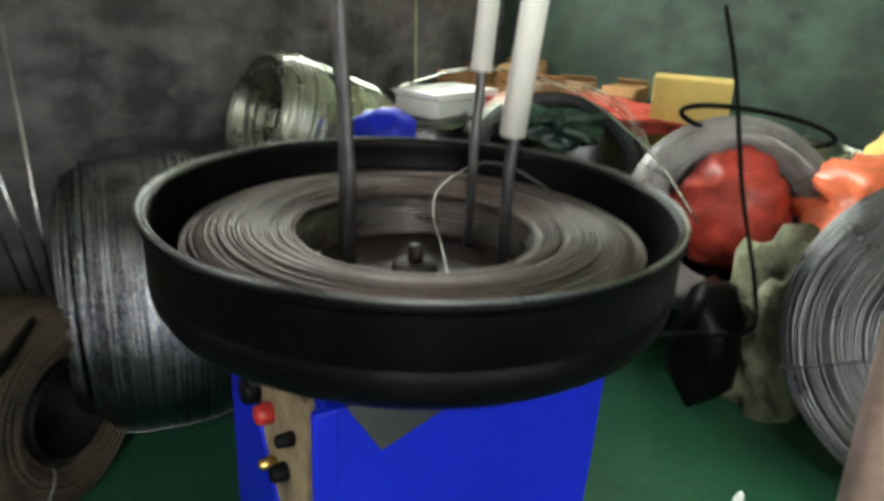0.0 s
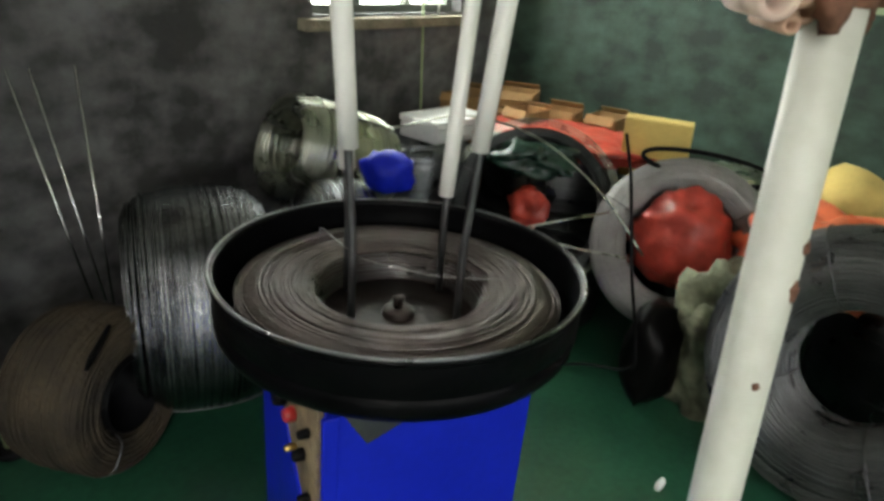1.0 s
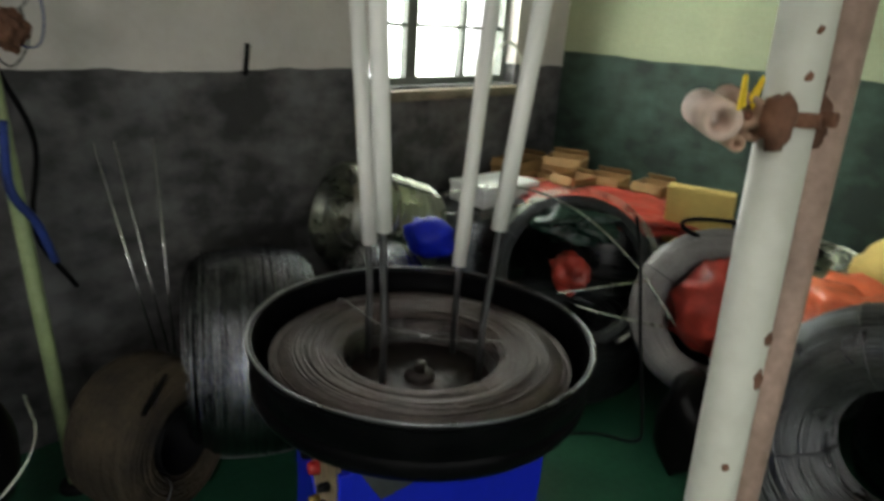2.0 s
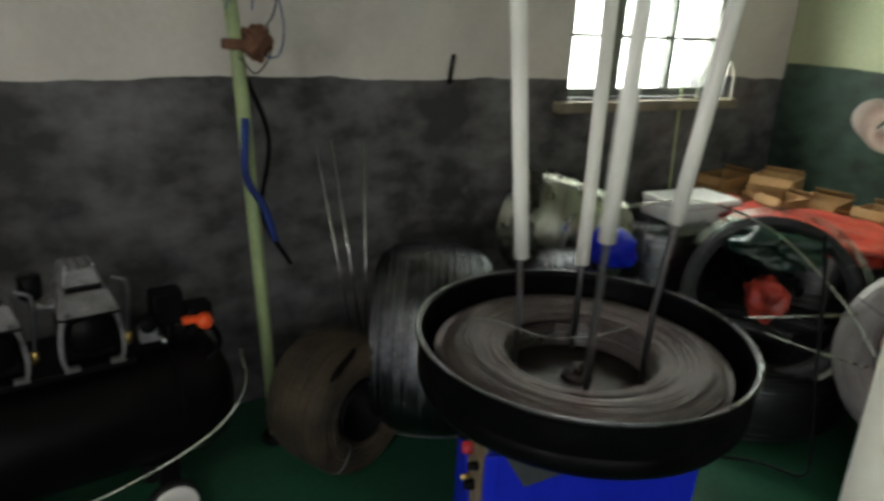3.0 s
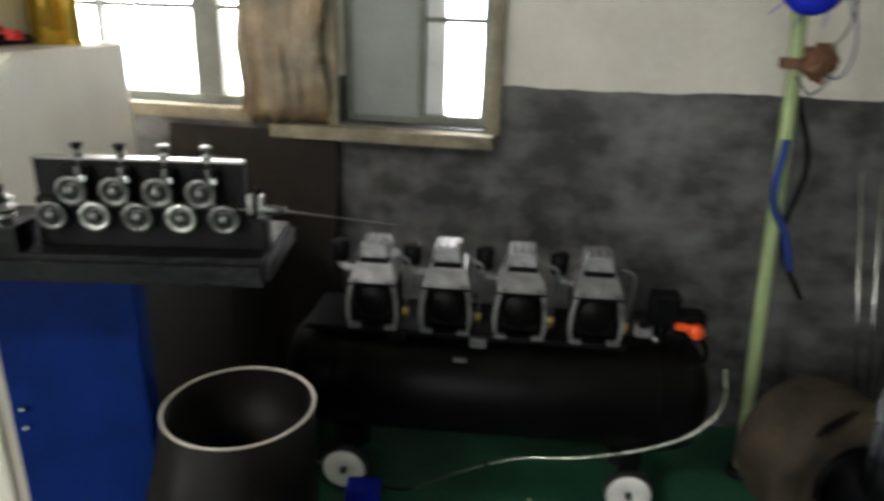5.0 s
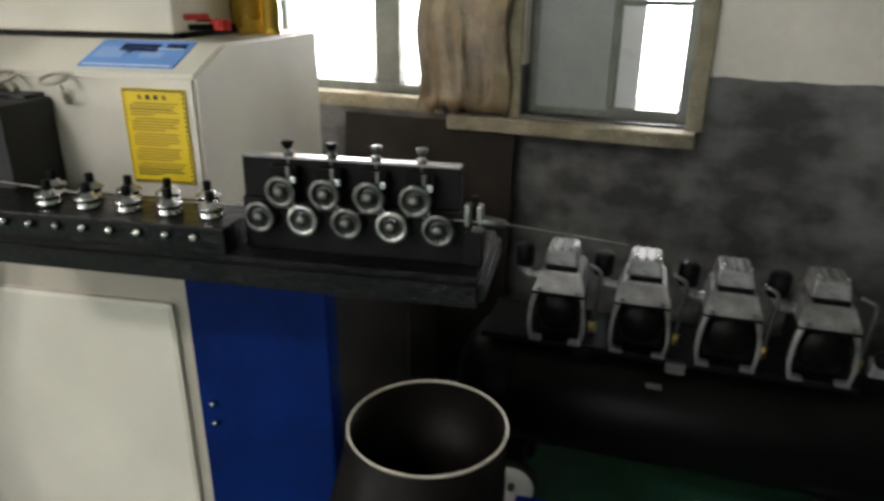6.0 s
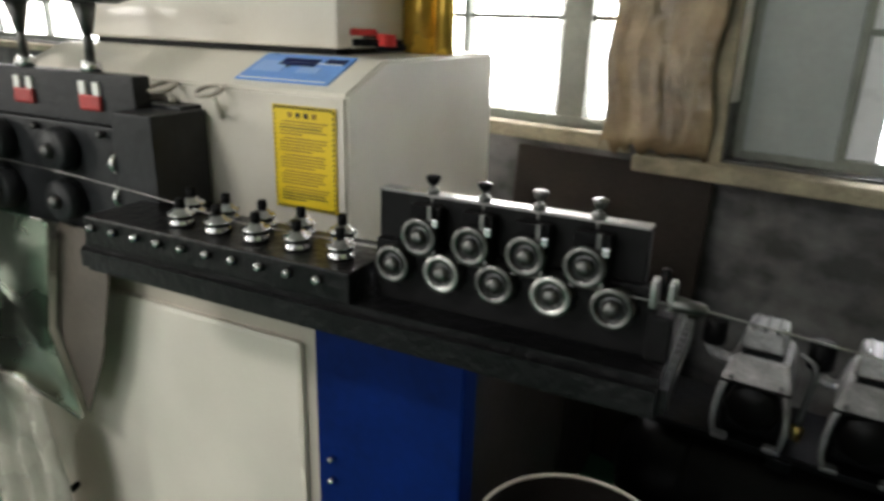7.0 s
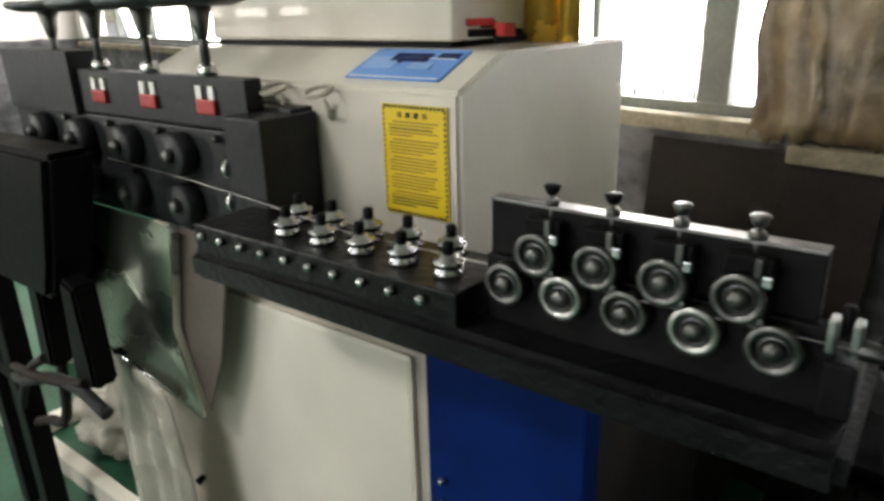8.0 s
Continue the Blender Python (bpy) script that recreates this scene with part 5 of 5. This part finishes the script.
solo("rusty_pipe", sweep(B(), [Vector((1.36, 0.40, FZ)), Vector((1.53, 0.46, 1.75))], 0.034, 18), M_PRIMER, "pinkish-brown primed pipe beside the painted pipe", "pipe")
rl = thing("tube_roll", pose(0, 0, 0), "brown cardboard tubes with yellow tabs tied to the pipe", "tubes")
q0 = cc + Vector((-0.085, 0.050, -0.002))
for ox, oy, oz, ro, ri, ln, m_ in ((-0.022, -0.012, 0.0, 0.0235, 0.014, 0.09, M_PINK), (0.018, -0.028, 0.010, 0.019, 0.011, 0.09, M_TAN), (0.0, -0.026, -0.026, 0.010, 0.005, 0.08, M_TAN), (0.036, -0.030, -0.012, 0.014, 0.007, 0.08, M_TAN)):
    part("tube", lathe(B(), [(ri, 0), (ro, 0), (ro, ln), (ri, ln)], 24, aim(q0 + Vector((ox, oy, oz)), (0.75, 0.6, 0.05)), True), m_, rl)
for dx, h_, tilt in ((-0.014, 0.038, -0.15), (0.032, 0.040, 0.75)):
    part("tab", box(B(), q0 + Vector((dx, -0.026, 0.034)), (0.022, 0.004, h_), 0.002, Euler((0, tilt, 0)), (0.4, 1)), M_YTAB, rl, "yellow plastic tab")
solo("leaf", lump(B(), (1.92, 0.62, FZ + 0.012), (0.03, 0.012, 0.010), 44, 0.3, 2, 2), M_FOAM, "small white scrap on the green floor", "scrap")


solo("blue_block", box(B(), (-0.47, 1.70, FZ + 0.035), (0.11, 0.08, 0.07), 0.008, Euler((0, 0, 0.2))), M_BLUE, "small bright blue block on the floor by the wheel", "block")


def motions():
    """The reel turns, stops while the wire is held, and turns again."""
    turns = [(0, 0), (0.25, 26), (0.5, 52), (0.75, 73), (1.0, 91), (1.2, 98), (1.5, 100), (1.9, 101), (2.3, 103), (2.5, 109), (2.75, 124), (3.0, 144), (3.25, 174), (3.5, 203), (3.75, 229), (4.0, 255)]
    turns += [(4.0 + 0.5 * i, 255 + 50 * i) for i in range(1, 9)]
    walk(reel, [(t, pose(RX, RY, RZ, 0, 0, q)) for t, q in turns])


motions()
